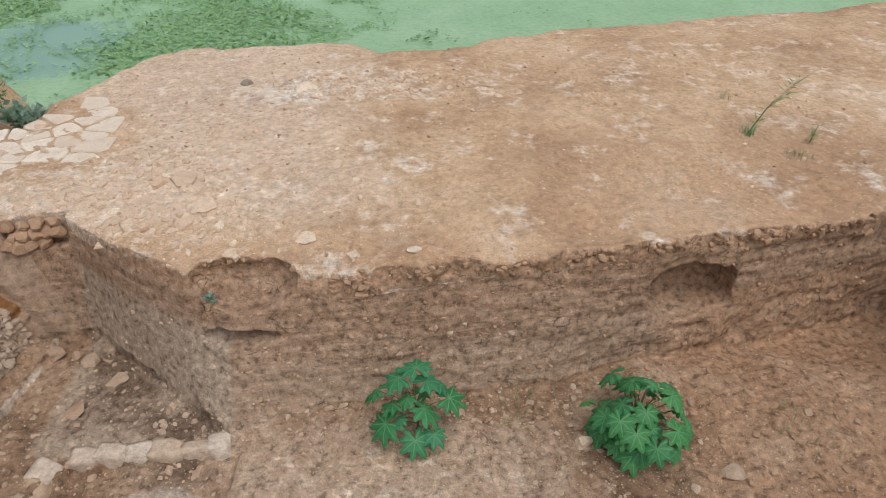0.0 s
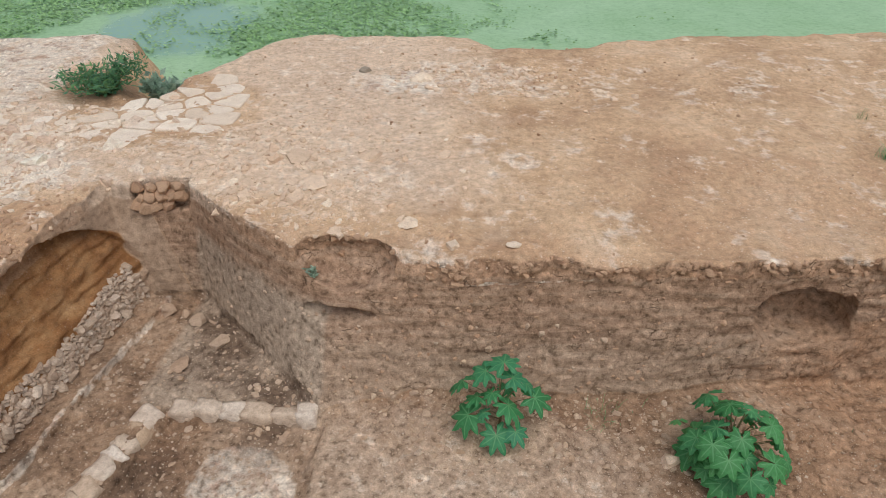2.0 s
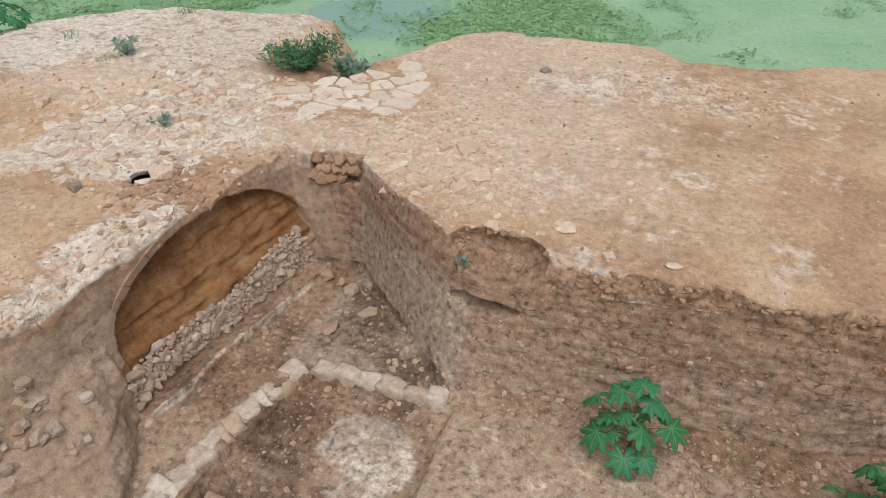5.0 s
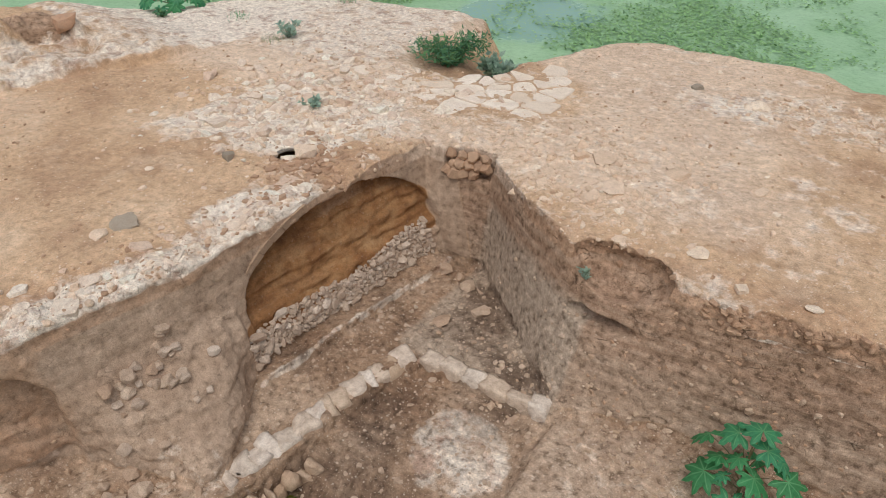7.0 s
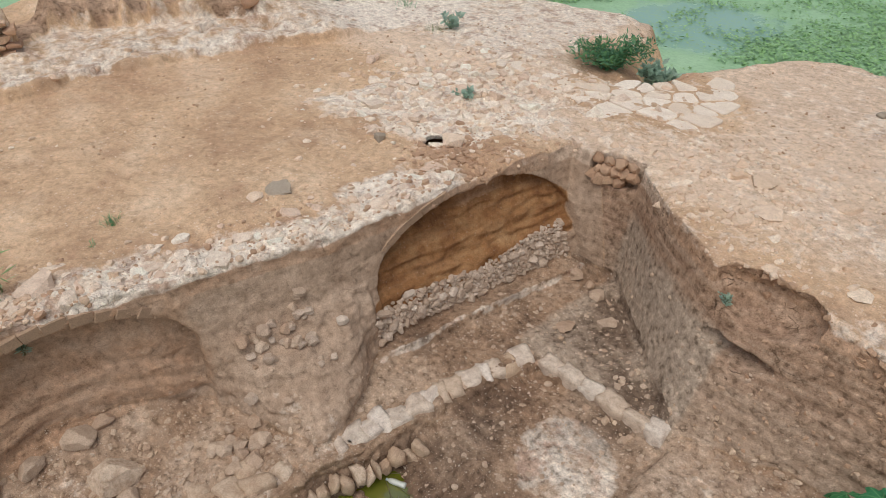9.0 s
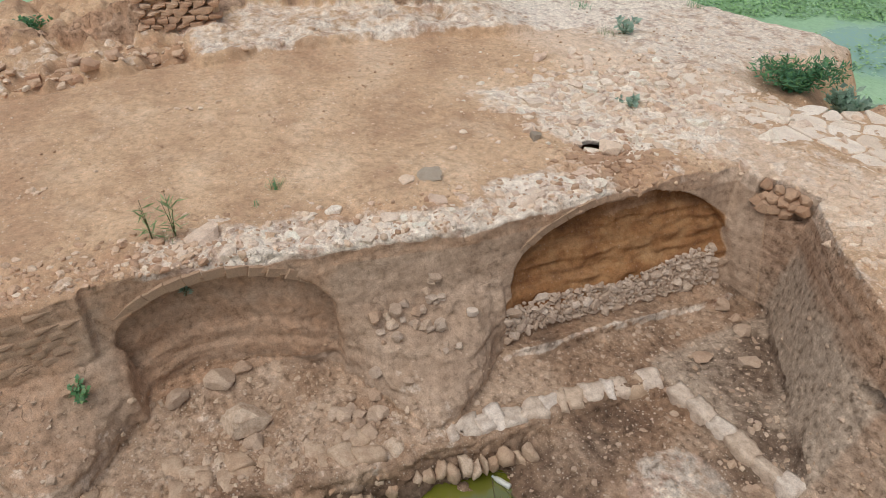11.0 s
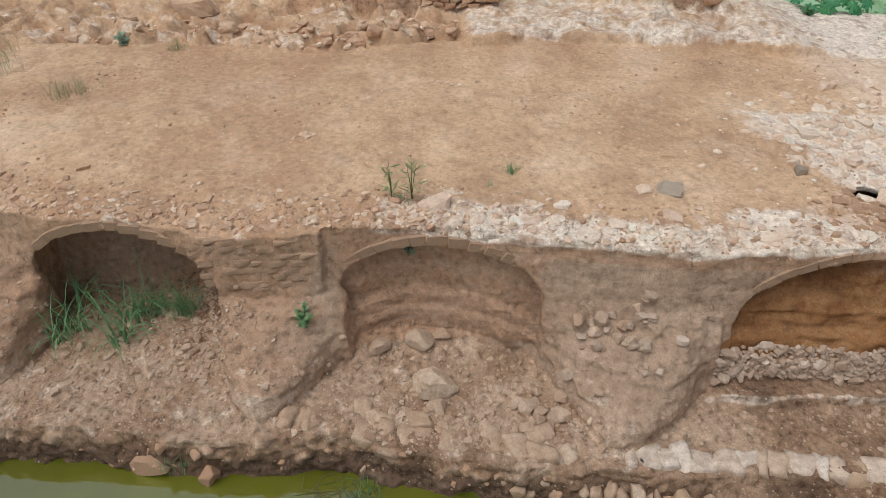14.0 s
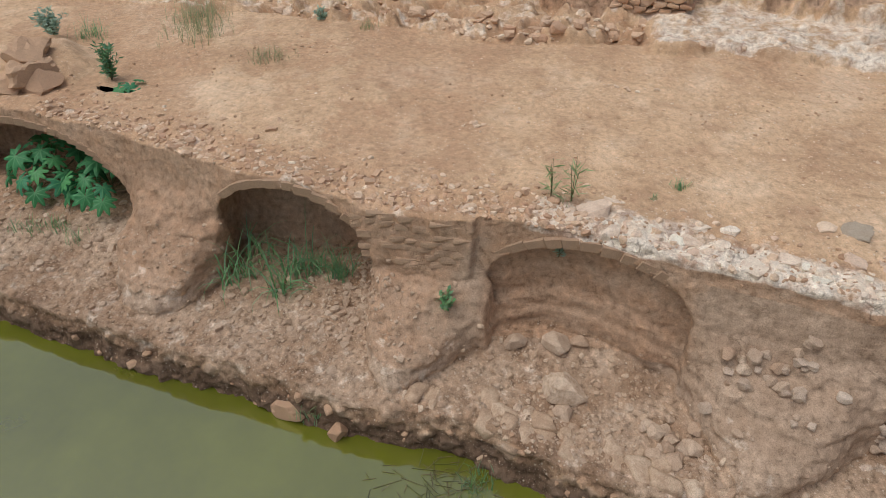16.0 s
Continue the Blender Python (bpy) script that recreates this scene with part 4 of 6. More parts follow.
def stone_material(name, tones, grime=(0.30, 0.20, 0.13), dust=0.5, scale=9.0):
    m, nt, links = nodes_of(name)
    bsdf = nt["Principled BSDF"]
    vec = nt.new("ShaderNodeTexCoord").outputs["Object"]
    geo = nt.new("ShaderNodeNewGeometry")
    pos = geo.outputs["Position"]
    tones = [(min(0.92, 1.15 * a), min(0.9, 1.1 * b), min(0.88, 1.04 * c)) for a, b, c in tones]
    n = len(tones)
    col = ramp(nt, links, varied(nt, links), [(i / max(1, n - 1), t) for i, t in enumerate(tones)])
    fine = noise_node(nt, links, pos, scale, 8, 0.72)
    grit = noise_node(nt, links, pos, 70, 4, 0.7)
    col = mix(nt, links, math_node(nt, links, "MULTIPLY", ramp(nt, links, fine, [(0.42, (0, 0, 0)), (0.6, (1, 1, 1))]), dust), col, grime)
    col = mix(nt, links, 0.8, col, ramp(nt, links, grit, [(0.3, (0.6, 0.6, 0.6)), (0.5, (1, 1, 1)), (0.7, (1.2, 1.2, 1.2))]), "MULTIPLY")
    links.new(col, bsdf.inputs["Base Color"])
    bsdf.inputs["Roughness"].default_value = 0.92
    bsdf.inputs["Specular IOR Level"].default_value = 0.2
    bump = nt.new("ShaderNodeBump")
    bump.inputs["Strength"].default_value, bump.inputs["Distance"].default_value = 0.7, 0.03
    links.new(math_node(nt, links, "ADD", fine, math_node(nt, links, "MULTIPLY", grit, 0.3)), bump.inputs["Height"])
    links.new(bump.outputs[0], bsdf.inputs["Normal"])
    return m


def leaf_material(name, tones, vein=None, rough=0.55, through_light=0.25):
    m, nt, links = nodes_of(name)
    bsdf = nt["Principled BSDF"]
    geo = nt.new("ShaderNodeNewGeometry")
    n = len(tones)
    col = ramp(nt, links, varied(nt, links), [(i / max(1, n - 1), t) for i, t in enumerate(tones)])
    fine = noise_node(nt, links, geo.outputs["Position"], 25, 5, 0.6)
    col = mix(nt, links, 0.7, col, ramp(nt, links, fine, [(0.3, (0.7, 0.7, 0.7)), (0.7, (1.25, 1.25, 1.25))]), "MULTIPLY")
    if vein:
        at = nt.new("ShaderNodeAttribute")
        at.attribute_name = "rib"
        col = mix(nt, links, ramp(nt, links, at.outputs["Fac"], [(0.78, (0, 0, 0)), (1.0, (1, 1, 1))]), col, vein)
    links.new(col, bsdf.inputs["Base Color"])
    bsdf.inputs["Roughness"].default_value = rough
    bsdf.inputs["Specular IOR Level"].default_value = 0.35
    tr = nt.new("ShaderNodeBsdfTranslucent")
    links.new(col, tr.inputs[0])
    mx = nt.new("ShaderNodeMixShader")
    mx.inputs[0].default_value = through_light
    links.new(bsdf.outputs[0], mx.inputs[1])
    links.new(tr.outputs[0], mx.inputs[2])
    links.new(mx.outputs[0], nt["Material Output"].inputs[0])
    return m


M_LIME = stone_material("pale_limestone", [(0.58, 0.46, 0.35), (0.74, 0.62, 0.50), (0.62, 0.47, 0.345), (0.82, 0.73, 0.62)], (0.54, 0.38, 0.26), 0.4)
M_CHALK = stone_material("lime_mortar", [(0.66, 0.54, 0.44), (0.84, 0.75, 0.66), (0.62, 0.48, 0.38), (0.88, 0.81, 0.73)], (0.48, 0.32, 0.22), 0.45)
M_KERB = stone_material("weathered_kerb_stone", [(0.60, 0.54, 0.47), (0.72, 0.67, 0.61), (0.50, 0.38, 0.27), (0.68, 0.61, 0.53)], (0.36, 0.25, 0.17), 0.5)
M_RUBBLE = stone_material("grey_brown_rubble", [(0.42, 0.325, 0.25), (0.50, 0.405, 0.32), (0.41, 0.30, 0.22), (0.57, 0.48, 0.39)], (0.36, 0.25, 0.17), 0.45)
M_FOOTING = stone_material("grey_footing_stone", [(0.43, 0.35, 0.28), (0.52, 0.44, 0.37), (0.40, 0.31, 0.24), (0.60, 0.53, 0.46)], (0.36, 0.26, 0.18), 0.4)
M_EDGE = stone_material("earthy_edge_stone", [(0.48, 0.375, 0.28), (0.55, 0.45, 0.35), (0.45, 0.335, 0.24), (0.60, 0.51, 0.41)], (0.40, 0.27, 0.18), 0.7)
M_FLAG = stone_material("pale_flagstone", [(0.72, 0.64, 0.55), (0.79, 0.74, 0.66), (0.66, 0.57, 0.47), (0.76, 0.71, 0.64)], (0.60, 0.47, 0.35), 0.35, 4.0)
M_SLAB = stone_material("grey_slate_slab", [(0.30, 0.27, 0.225), (0.37, 0.33, 0.275)], (0.34, 0.25, 0.17), 0.3)
M_CLOD = stone_material("earth_clod", [(0.40, 0.265, 0.18), (0.49, 0.345, 0.24), (0.36, 0.23, 0.15)], (0.42, 0.285, 0.19), 0.5)
M_BRICK = stone_material("mud_brick", [(0.52, 0.36, 0.25), (0.60, 0.45, 0.33), (0.46, 0.29, 0.195), (0.66, 0.53, 0.41)], (0.46, 0.31, 0.21), 0.6)
M_VOUSSOIR = stone_material("plastered_arch_brick", [(0.35, 0.25, 0.175), (0.40, 0.29, 0.205), (0.37, 0.265, 0.188)], (0.36, 0.252, 0.175), 0.5, 5.0)
M_CASTOR = leaf_material("castor_leaf", [(0.055, 0.25, 0.09), (0.075, 0.32, 0.125), (0.06, 0.28, 0.14), (0.10, 0.36, 0.12)], (0.16, 0.42, 0.19), 0.5, 0.3)
M_BROAD = leaf_material("broad_castor_leaf", [(0.06, 0.26, 0.085), (0.09, 0.33, 0.11), (0.07, 0.29, 0.12), (0.12, 0.38, 0.12)], (0.16, 0.42, 0.18), 0.5, 0.3)
M_STEM = leaf_material("plant_stem", [(0.13, 0.15, 0.06), (0.18, 0.13, 0.07)], None, 0.7, 0.0)
M_SHRUB = leaf_material("shrub_leaf", [(0.08, 0.22, 0.09), (0.12, 0.29, 0.13), (0.10, 0.25, 0.15), (0.16, 0.32, 0.11)])
M_GREY_LEAF = leaf_material("grey_green_leaf", [(0.32, 0.46, 0.34), (0.40, 0.54, 0.43), (0.35, 0.49, 0.40)], None, 0.55, 0.45)
M_GRASS = leaf_material("green_grass", [(0.13, 0.30, 0.12), (0.20, 0.40, 0.17), (0.16, 0.36, 0.20), (0.30, 0.42, 0.20)], None, 0.5, 0.35)
M_THIN = leaf_material("thin_green_weed", [(0.24, 0.36, 0.15), (0.30, 0.42, 0.19), (0.36, 0.44, 0.24)], None, 0.5, 0.4)
M_DRY = leaf_material("dry_grass", [(0.34, 0.36, 0.19), (0.26, 0.33, 0.17), (0.42, 0.40, 0.24)])
M_WEED = leaf_material("floating_weed", [(0.20, 0.36, 0.14), (0.26, 0.46, 0.19), (0.31, 0.52, 0.24), (0.12, 0.24, 0.08)], None, 0.5, 0.0)


# ---- stones ----
def cube_grid(n):
    """A cube's surface cut n by n a side: vertices from -1 to 1, quads."""
    vs, fs, seen = [], [], {}

    def v(p):
        key = tuple(round(c, 5) for c in p)
        if key not in seen:
            seen[key] = len(vs)
            vs.append(key)
        return seen[key]

    for axis in range(3):
        for side in (-1, 1):
            for i in range(n):
                for j in range(n):
                    q = []
                    for di, dj in ((0, 0), (1, 0), (1, 1), (0, 1)):
                        p = [0, 0, 0]
                        p[axis] = side
                        p[(axis + 1) % 3], p[(axis + 2) % 3] = -1 + 2 * (i + di) / n, -1 + 2 * (j + dj) / n
                        q.append(v(p))
                    fs.append(q if side > 0 else q[::-1])
    return np.array(vs, float), fs


def stone_shape(seed, n=2, round_off=0.5, jitter=0.16, cuts=9):
    """A rough stone, about half a unit to each side of its middle: a block worn round, then broken along flat faces."""
    vs, fs = cube_grid(n)
    ball = vs / np.linalg.norm(vs, axis=1, keepdims=True) * 1.2
    vs = vs * (1 - round_off) + ball * round_off
    vs = vs * (1 + jitter * vnoise(vs + seed * 7.3, 1.1, seed)[:, None] + 0.5 * jitter * vnoise(vs + seed * 3.1, 2.7, seed + 50)[:, None])
    rng = np.random.default_rng(seed)
    for c in range(cuts):
        d = rng.normal(size=3)
        d /= np.linalg.norm(d)
        over = vs @ d - rng.uniform(0.7, 1.02)
        vs = vs - d * np.maximum(over, 0)[:, None]
    return vs * 0.55, fs


SHAPES = [stone_shape(s, 2, 0.6 + 0.08 * (s % 5), 0.2, 6) for s in range(12)]
ROCKS = [stone_shape(100 + s, 6, 0.75, 0.24, 12) for s in range(8)]


def stone_data(name, material, shapes=SHAPES, soft=False):
    return [mesh_of(name, v, f, material, soft) for v, f in shapes]


D_KERB = stone_data("kerb_stone", M_KERB, [stone_shape(30 + s, 5, 0.34, 0.16, 1) for s in range(8)], True)
D_ROCK_LIME, D_ROCK_RUBBLE, D_ROCK_CLOD = stone_data("rock", M_LIME, ROCKS), stone_data("rock", M_RUBBLE, ROCKS), stone_data("rock", M_CLOD, ROCKS)
D_LUMP = stone_data("rock", M_CHALK, [stone_shape(560 + s, 5, 0.4, 0.35, 10) for s in range(3)])
D_BLOCK_EARTH = stone_data("rock", M_EDGE, [stone_shape(110 + s, 6, 0.45, 0.3, 12) for s in range(4)])
D_SLAB = stone_data("slab", M_SLAB, [stone_shape(60 + s, 5, 0.3, 0.16, 2) for s in range(3)])


def scatter(name, spots, material, label, category, shapes=SHAPES, seed=1):
    """Many small stones as one mesh; spots: x, y, z, size."""
    rng = np.random.default_rng(seed)
    vs, fs, base = [], [], 0
    for x, y, z, size in spots:
        sv, sf = shapes[rng.integers(len(shapes))]
        a = rng.uniform(0, 6.283)
        sc = size * rng.uniform(0.7, 1.3, 3) * np.array([1, 1, 0.7])
        v = sv * sc
        tilt = rng.uniform(-0.5, 0.5)
        v = np.stack([v[:, 0], v[:, 1] * math.cos(tilt) - v[:, 2] * math.sin(tilt), v[:, 1] * math.sin(tilt) + v[:, 2] * math.cos(tilt)], 1)
        v = np.stack([v[:, 0] * math.cos(a) - v[:, 1] * math.sin(a), v[:, 0] * math.sin(a) + v[:, 1] * math.cos(a), v[:, 2]], 1)
        vs.append(v + (x, y, z - 0.08 * size))
        fs.append(np.array(sf) + base)
        base += len(sv)
    me = mesh_from(name, np.concatenate(vs), np.concatenate(fs))
    me.polygons.foreach_set("use_smooth", [False] * len(me.polygons))
    me.materials.append(material)
    return tagged(new(name, me), label, category, kind="stuff")


def rock(x, y, size, data, label, flat=0.65, turn=None, start=3.0, stretch=1.0, sink=0.24, seed=[0], name="stone", z=None, tip=0):
    """One loose stone on the ground, a thing of its own."""
    seed[0] += 1
    r = random.Random(seed[0])
    me = data[seed[0] % len(data)]
    ob = new(name, me)
    zz = drop(x, y, start) if z is None else z
    ob.matrix_world = place(x, y, zz + size * flat * (0.5 - sink), size * stretch, size, size * flat, r.uniform(-8, 8) + tip, r.uniform(-8, 8), r.uniform(0, 360) if turn is None else turn)
    return tagged(ob, label, "stone")


# ---- kerbs of the basin ----
def kerb(name, points, length, width, height, label, z_top, seed, jitter=0.02, gap=0.012, data=D_KERB, sub=None):
    """A row of set stones along a line, on a bed of earth mortar."""
    r = random.Random(seed)
    root = thing(name, label, "kerb", kind="structure")
    pts = [Vector((a, b, 0)) for a, b in points]
    for a, b in zip(pts[:-1], pts[1:]):
        run = (b - a).length
        at = 0.0
        ang = math.degrees(math.atan2((b - a).y, (b - a).x))
        while at < run - 0.06:
            ln = min(length * r.uniform(0.75, 1.3), run - at)
            c = a + (b - a) * ((at + ln / 2) / run)
            side = (b - a).normalized().cross(Vector((0, 0, 1)))
            c += side * r.uniform(-jitter, jitter)
            zt = z_top + r.uniform(-jitter, jitter)
            put("stone", r.choice(data), root, place(c.x, c.y, zt - height / 2, ln - gap, width * r.uniform(0.88, 1.1), height, r.uniform(-4, 4), r.uniform(-4, 4), ang + r.uniform(-5, 5) + r.choice((0, 180))))
            at += ln
    return root


D_EDGE = stone_data("edge_stone", M_EDGE, [stone_shape(330 + s, 5, 0.66, 0.26, 5) for s in range(8)], True)
kerb("kerb_1", [(-4.7, 5.49), (-3.7, 5.59), (-2.7, 5.7)], 0.36, 0.22, 0.34, "straight kerb of pale squared stones edging the basin", -1.985, 3, 0.012, 0.0)
kerb("kerb_2", [(-4.9, 5.4), (-5.06, 4.6), (-5.17, 3.9), (-5.3, 2.9), (-5.38, 2.3)], 0.25, 0.3, 0.3, "kerb of rough pale stones along the basin's western side", -1.99, 5, 0.012, -0.03)
kerb("kerb_3", [(-4.88, 3.35), (-4.98, 2.6), (-5.12, 2.0), (-5.3, 1.2), (-5.5, 0.4)], 0.18, 0.22, 0.22, "broken lower row of rough kerb stones", -2.32, 7, 0.07, 0.0, D_EDGE)
kerb("kerb_4", [(-5.48, 1.7), (-5.68, 0.6), (-5.92, -0.6), (-6.18, -1.6), (-6.26, -2.2)], 0.27, 0.34, 0.3, "worn stone edge of the ledge above the water", -1.985, 9, 0.035, -0.04, D_EDGE)
kerb("kerb_5", [(-5.72, 1.35), (-5.95, 0.4), (-6.2, -0.6), (-6.42, -1.4)], 0.27, 0.3, 0.24, "second row of worn stones sunk in the ledge", -1.985, 10, 0.05, -0.03, D_EDGE)

# ---- the rubble footing inside the first niche ----
r = random.Random(11)
footing = thing("wall_footing", "rubble stone footing under the orange soil of the niche", "wall", kind="structure")
CHIPS = [stone_shape(150 + s, 1, 0.4, 0.3, 3) for s in range(6)]
D_FOOT = stone_data("rubble_stone", M_FOOTING, [stone_shape(130 + s, 3, 0.55, 0.3, 9) for s in range(8)])
spots = []
for attempt in range(9000):
    u, v = r.random(), r.random()
    yy = 3.75 + 3.75 * u
    top_z = -1.5 + 0.2 * u + 0.05 * math.sin(9 * u)
    zz = -1.84 + (top_z + 1.84) * v
    sz = 0.055 + 0.11 * r.random() ** 2.4
    if all((yy - b) ** 2 + (1.3 * (zz - c)) ** 2 > (0.4 * (sz + d)) ** 2 for b, c, d in spots):
        spots.append((yy, zz, sz))
    if len(spots) >= 620:
        break
spots.sort(key=lambda q: -q[2])
small = []
for i, (yy, zz, sz) in enumerate(spots):
    hit, _ = face_x(yy, zz, -5.5)
    m = place(hit + 0.1 * sz, yy, zz, sz * 0.9, sz * 1.3, sz * 0.85, r.uniform(-40, 40), r.uniform(-40, 40), r.uniform(0, 360))
    if i < 290:
        put("stone", r.choice(D_FOOT), footing, m)
    else:
        small.append((m, r.choice(CHIPS)))
vs, fs = [], []
for m, (sv, sf) in small:
    fs += [[k + len(vs) for k in f] for f in sf]
    vs += [tuple(m @ Vector(p)) for p in sv]
tagged(put("stone_chips", mesh_of("stone_chips", vs, fs, M_FOOTING), footing), kind="stuff")


# ---- the rings of the arches ----
def arch_ring(niche, a0, a1, thick, label, seed):
    mid, half, spring, rise = NICHES[niche]
    r = random.Random(seed)
    root = thing("arch", label, "arch", kind="structure", group="arches of the niches")
    angs, a = [], a0
    while a < a1:
        step = r.uniform(0.14, 0.21) * 1.4 / half
        angs.append((a, min(a + step, a1)))
        a += step
    xs = []
    for b, c in angs:
        m = (b + c) / 2
        xs.append(max(face_x(mid - (half + 0.16) * math.cos(m), spring + (rise + 0.06) * math.sin(m), -5.6)[0],
                      face_x(mid - (half + 0.08) * math.cos(m), spring + (rise + 0.05) * math.sin(m), -5.6)[0]))
    xs = [sorted(xs[max(0, i - 3):i + 4])[len(xs[max(0, i - 3):i + 4]) // 2] for i in range(len(xs))]
    xs = [sum(xs[max(0, i - 2):i + 3]) / len(xs[max(0, i - 2):i + 3]) for i in range(len(xs))]
    for (b, c), x in zip(angs, xs):
        vs = []
        x = x + 0.006 + r.uniform(-0.004, 0.005)
        lo, hi = -0.02 + r.uniform(-0.012, 0.012), thick * r.uniform(0.92, 1.04)
        g = 0.004
        for px in (x, x - 0.32):
            ins = 0.012 if px == x else 0
            for ang, rad in ((b + g, lo), (c - g, lo), (c - g, hi), (b + g, hi)):
                rad = rad + (ins if rad == lo else -ins)
                vs.append((px, mid - (half + rad) * math.cos(ang), spring + (rise + rad) * math.sin(ang)))
        fs = [[0, 1, 2, 3], [7, 6, 5, 4], [0, 4, 5, 1], [1, 5, 6, 2], [2, 6, 7, 3], [3, 7, 4, 0]]
        put("brick", mesh_of("brick", vs, fs, M_VOUSSOIR), root)
    return root


arch_ring(0, 0.5, 1.32, 0.13, "cracked plastered brick ring over the wide niche", 13)
arch_ring(1, 0.42, 2.62, 0.14, "plastered brick ring over the middle niche", 14)
arch_ring(2, 0.6, 2.6, 0.13, "plastered brick ring over the grassy niche", 15)
arch_ring(3, 1.1, 2.8, 0.13, "plastered brick ring over the deep niche", 16)

# ---- the worn masonry beside the middle niche ----
masonry = thing("wall_masonry", "courses of worn mud bricks showing through the plaster", "wall", kind="structure")
D_COURSE = stone_data("brick", M_VOUSSOIR, [stone_shape(480 + s, 3, 0.1, 0.12, 2) for s in range(6)])
r = random.Random(17)
for row in range(7):
    zz = -0.17 - 0.098 * row
    yy = -1.5 - 0.11 * (row % 2)
    while yy > -3.15 + 0.05 * row:
        ln = r.uniform(0.2, 0.3)
        if r.random() < 0.72:
            hit, _ = face_x(yy - ln / 2, zz)
            put("brick", r.choice(D_COURSE), masonry, place(hit - 0.056, yy - ln / 2, zz + r.uniform(-0.008, 0.008), 0.13, ln - 0.01, 0.088, r.uniform(-1.5, 1.5), -13.5 + r.uniform(-2, 2), 6 + r.uniform(-2, 2)))
        yy -= ln


# ---- flagstones of the old pavement ----
def clip_poly(poly, a, b, c):
    """Keeps the part of a polygon where a x + b y <= c."""
    out = []
    for i, p in enumerate(poly):
        q = poly[(i + 1) % len(poly)]
        dp, dq = a * p[0] + b * p[1] - c, a * q[0] + b * q[1] - c
        if dp <= 0:
            out.append(p)
        if dp * dq < 0:
            t = dp / (dp - dq)
            out.append((p[0] + t * (q[0] - p[0]), p[1] + t * (q[1] - p[1])))
    return out


def flagstones(name, outline, size, label, seed, gap=0.04, thick=0.05, drop_rate=0.0):
    r = random.Random(seed)
    xs, ys = [p[0] for p in outline], [p[1] for p in outline]
    seeds = []
    x = min(xs)
    while x < max(xs):
        y = min(ys)
        while y < max(ys):
            seeds.append((x + r.uniform(-0.46, 0.46) * size, y + r.uniform(-0.46, 0.46) * size))
            y += size
        x += size
    seeds = [q for q in seeds if r.random() > 0.12]
    root = thing(name, label, "pavement", kind="structure")
    o = np.array(seeds)
    inside = poly_dist(o[:, 0], o[:, 1], outline)
    for (cx, cy), d in zip(seeds, inside):
        if d > -0.02 or r.random() < drop_rate:
            continue
        poly = [(cx + 0.9 * size * a, cy + 0.9 * size * b) for a, b in ((-1, -1), (1, -1), (1, 1), (-1, 1))]
        for sx, sy in seeds:
            if (sx, sy) != (cx, cy) and abs(sx - cx) < 2.2 * size and abs(sy - cy) < 2.2 * size:
                nx, ny = sx - cx, sy - cy
                ln = math.hypot(nx, ny)
                poly = clip_poly(poly, nx / ln, ny / ln, (nx * (sx + cx) / 2 + ny * (sy + cy) / 2) / ln - gap / 2)
        if len(poly) < 3:
            continue
        # worn corners
        cut = []
        for i, p in enumerate(poly):
            a, b = poly[i - 1], poly[(i + 1) % len(poly)]
            k = r.uniform(0.1, 0.25)
            cut += [(p[0] + k * (a[0] - p[0]), p[1] + k * (a[1] - p[1])), (p[0] + k * (b[0] - p[0]), p[1] + k * (b[1] - p[1]))]
        z = drop(cx, cy) + r.uniform(-0.004, 0.018)
        tx, ty = r.uniform(-0.04, 0.04), r.uniform(-0.04, 0.04)
        n = len(cut)
        ring = lambda k, dz: [((p[0] - cx) * k, (p[1] - cy) * k, dz + tx * (p[0] - cx) + ty * (p[1] - cy)) for p in cut]
        vs = ring(0.93, 0.0) + ring(1.0, -0.018) + ring(1.0, -thick - 0.05)
        fs = [list(range(n))] + [[j * n + i, (j + 1) * n + i, (j + 1) * n + (i + 1) % n, j * n + (i + 1) % n] for j in (0, 1) for i in range(n)]
        put("flagstone", mesh_of("flagstone", vs, fs, M_FLAG), root, pose(cx, cy, z))
    return root


flagstones("pavement_1", [(-8.35, 9.7), (-7.55, 10.55), (-6.3, 11.9), (-5.6, 12.15), (-5.55, 11.3), (-5.6, 9.9), (-6.3, 9.3), (-7.2, 9.0), (-8.3, 9.2)], 0.42,
           "old pavement of pale irregular flagstones set in earth", 21)
flagstones("pavement_2", [(-9.9, 10.0), (-9.0, 10.45), (-8.2, 9.9), (-8.4, 9.3), (-9.2, 9.3)], 0.36, "scattered remains of pale flagstones beside the scrub", 22, 0.08, 0.05, 0.35)

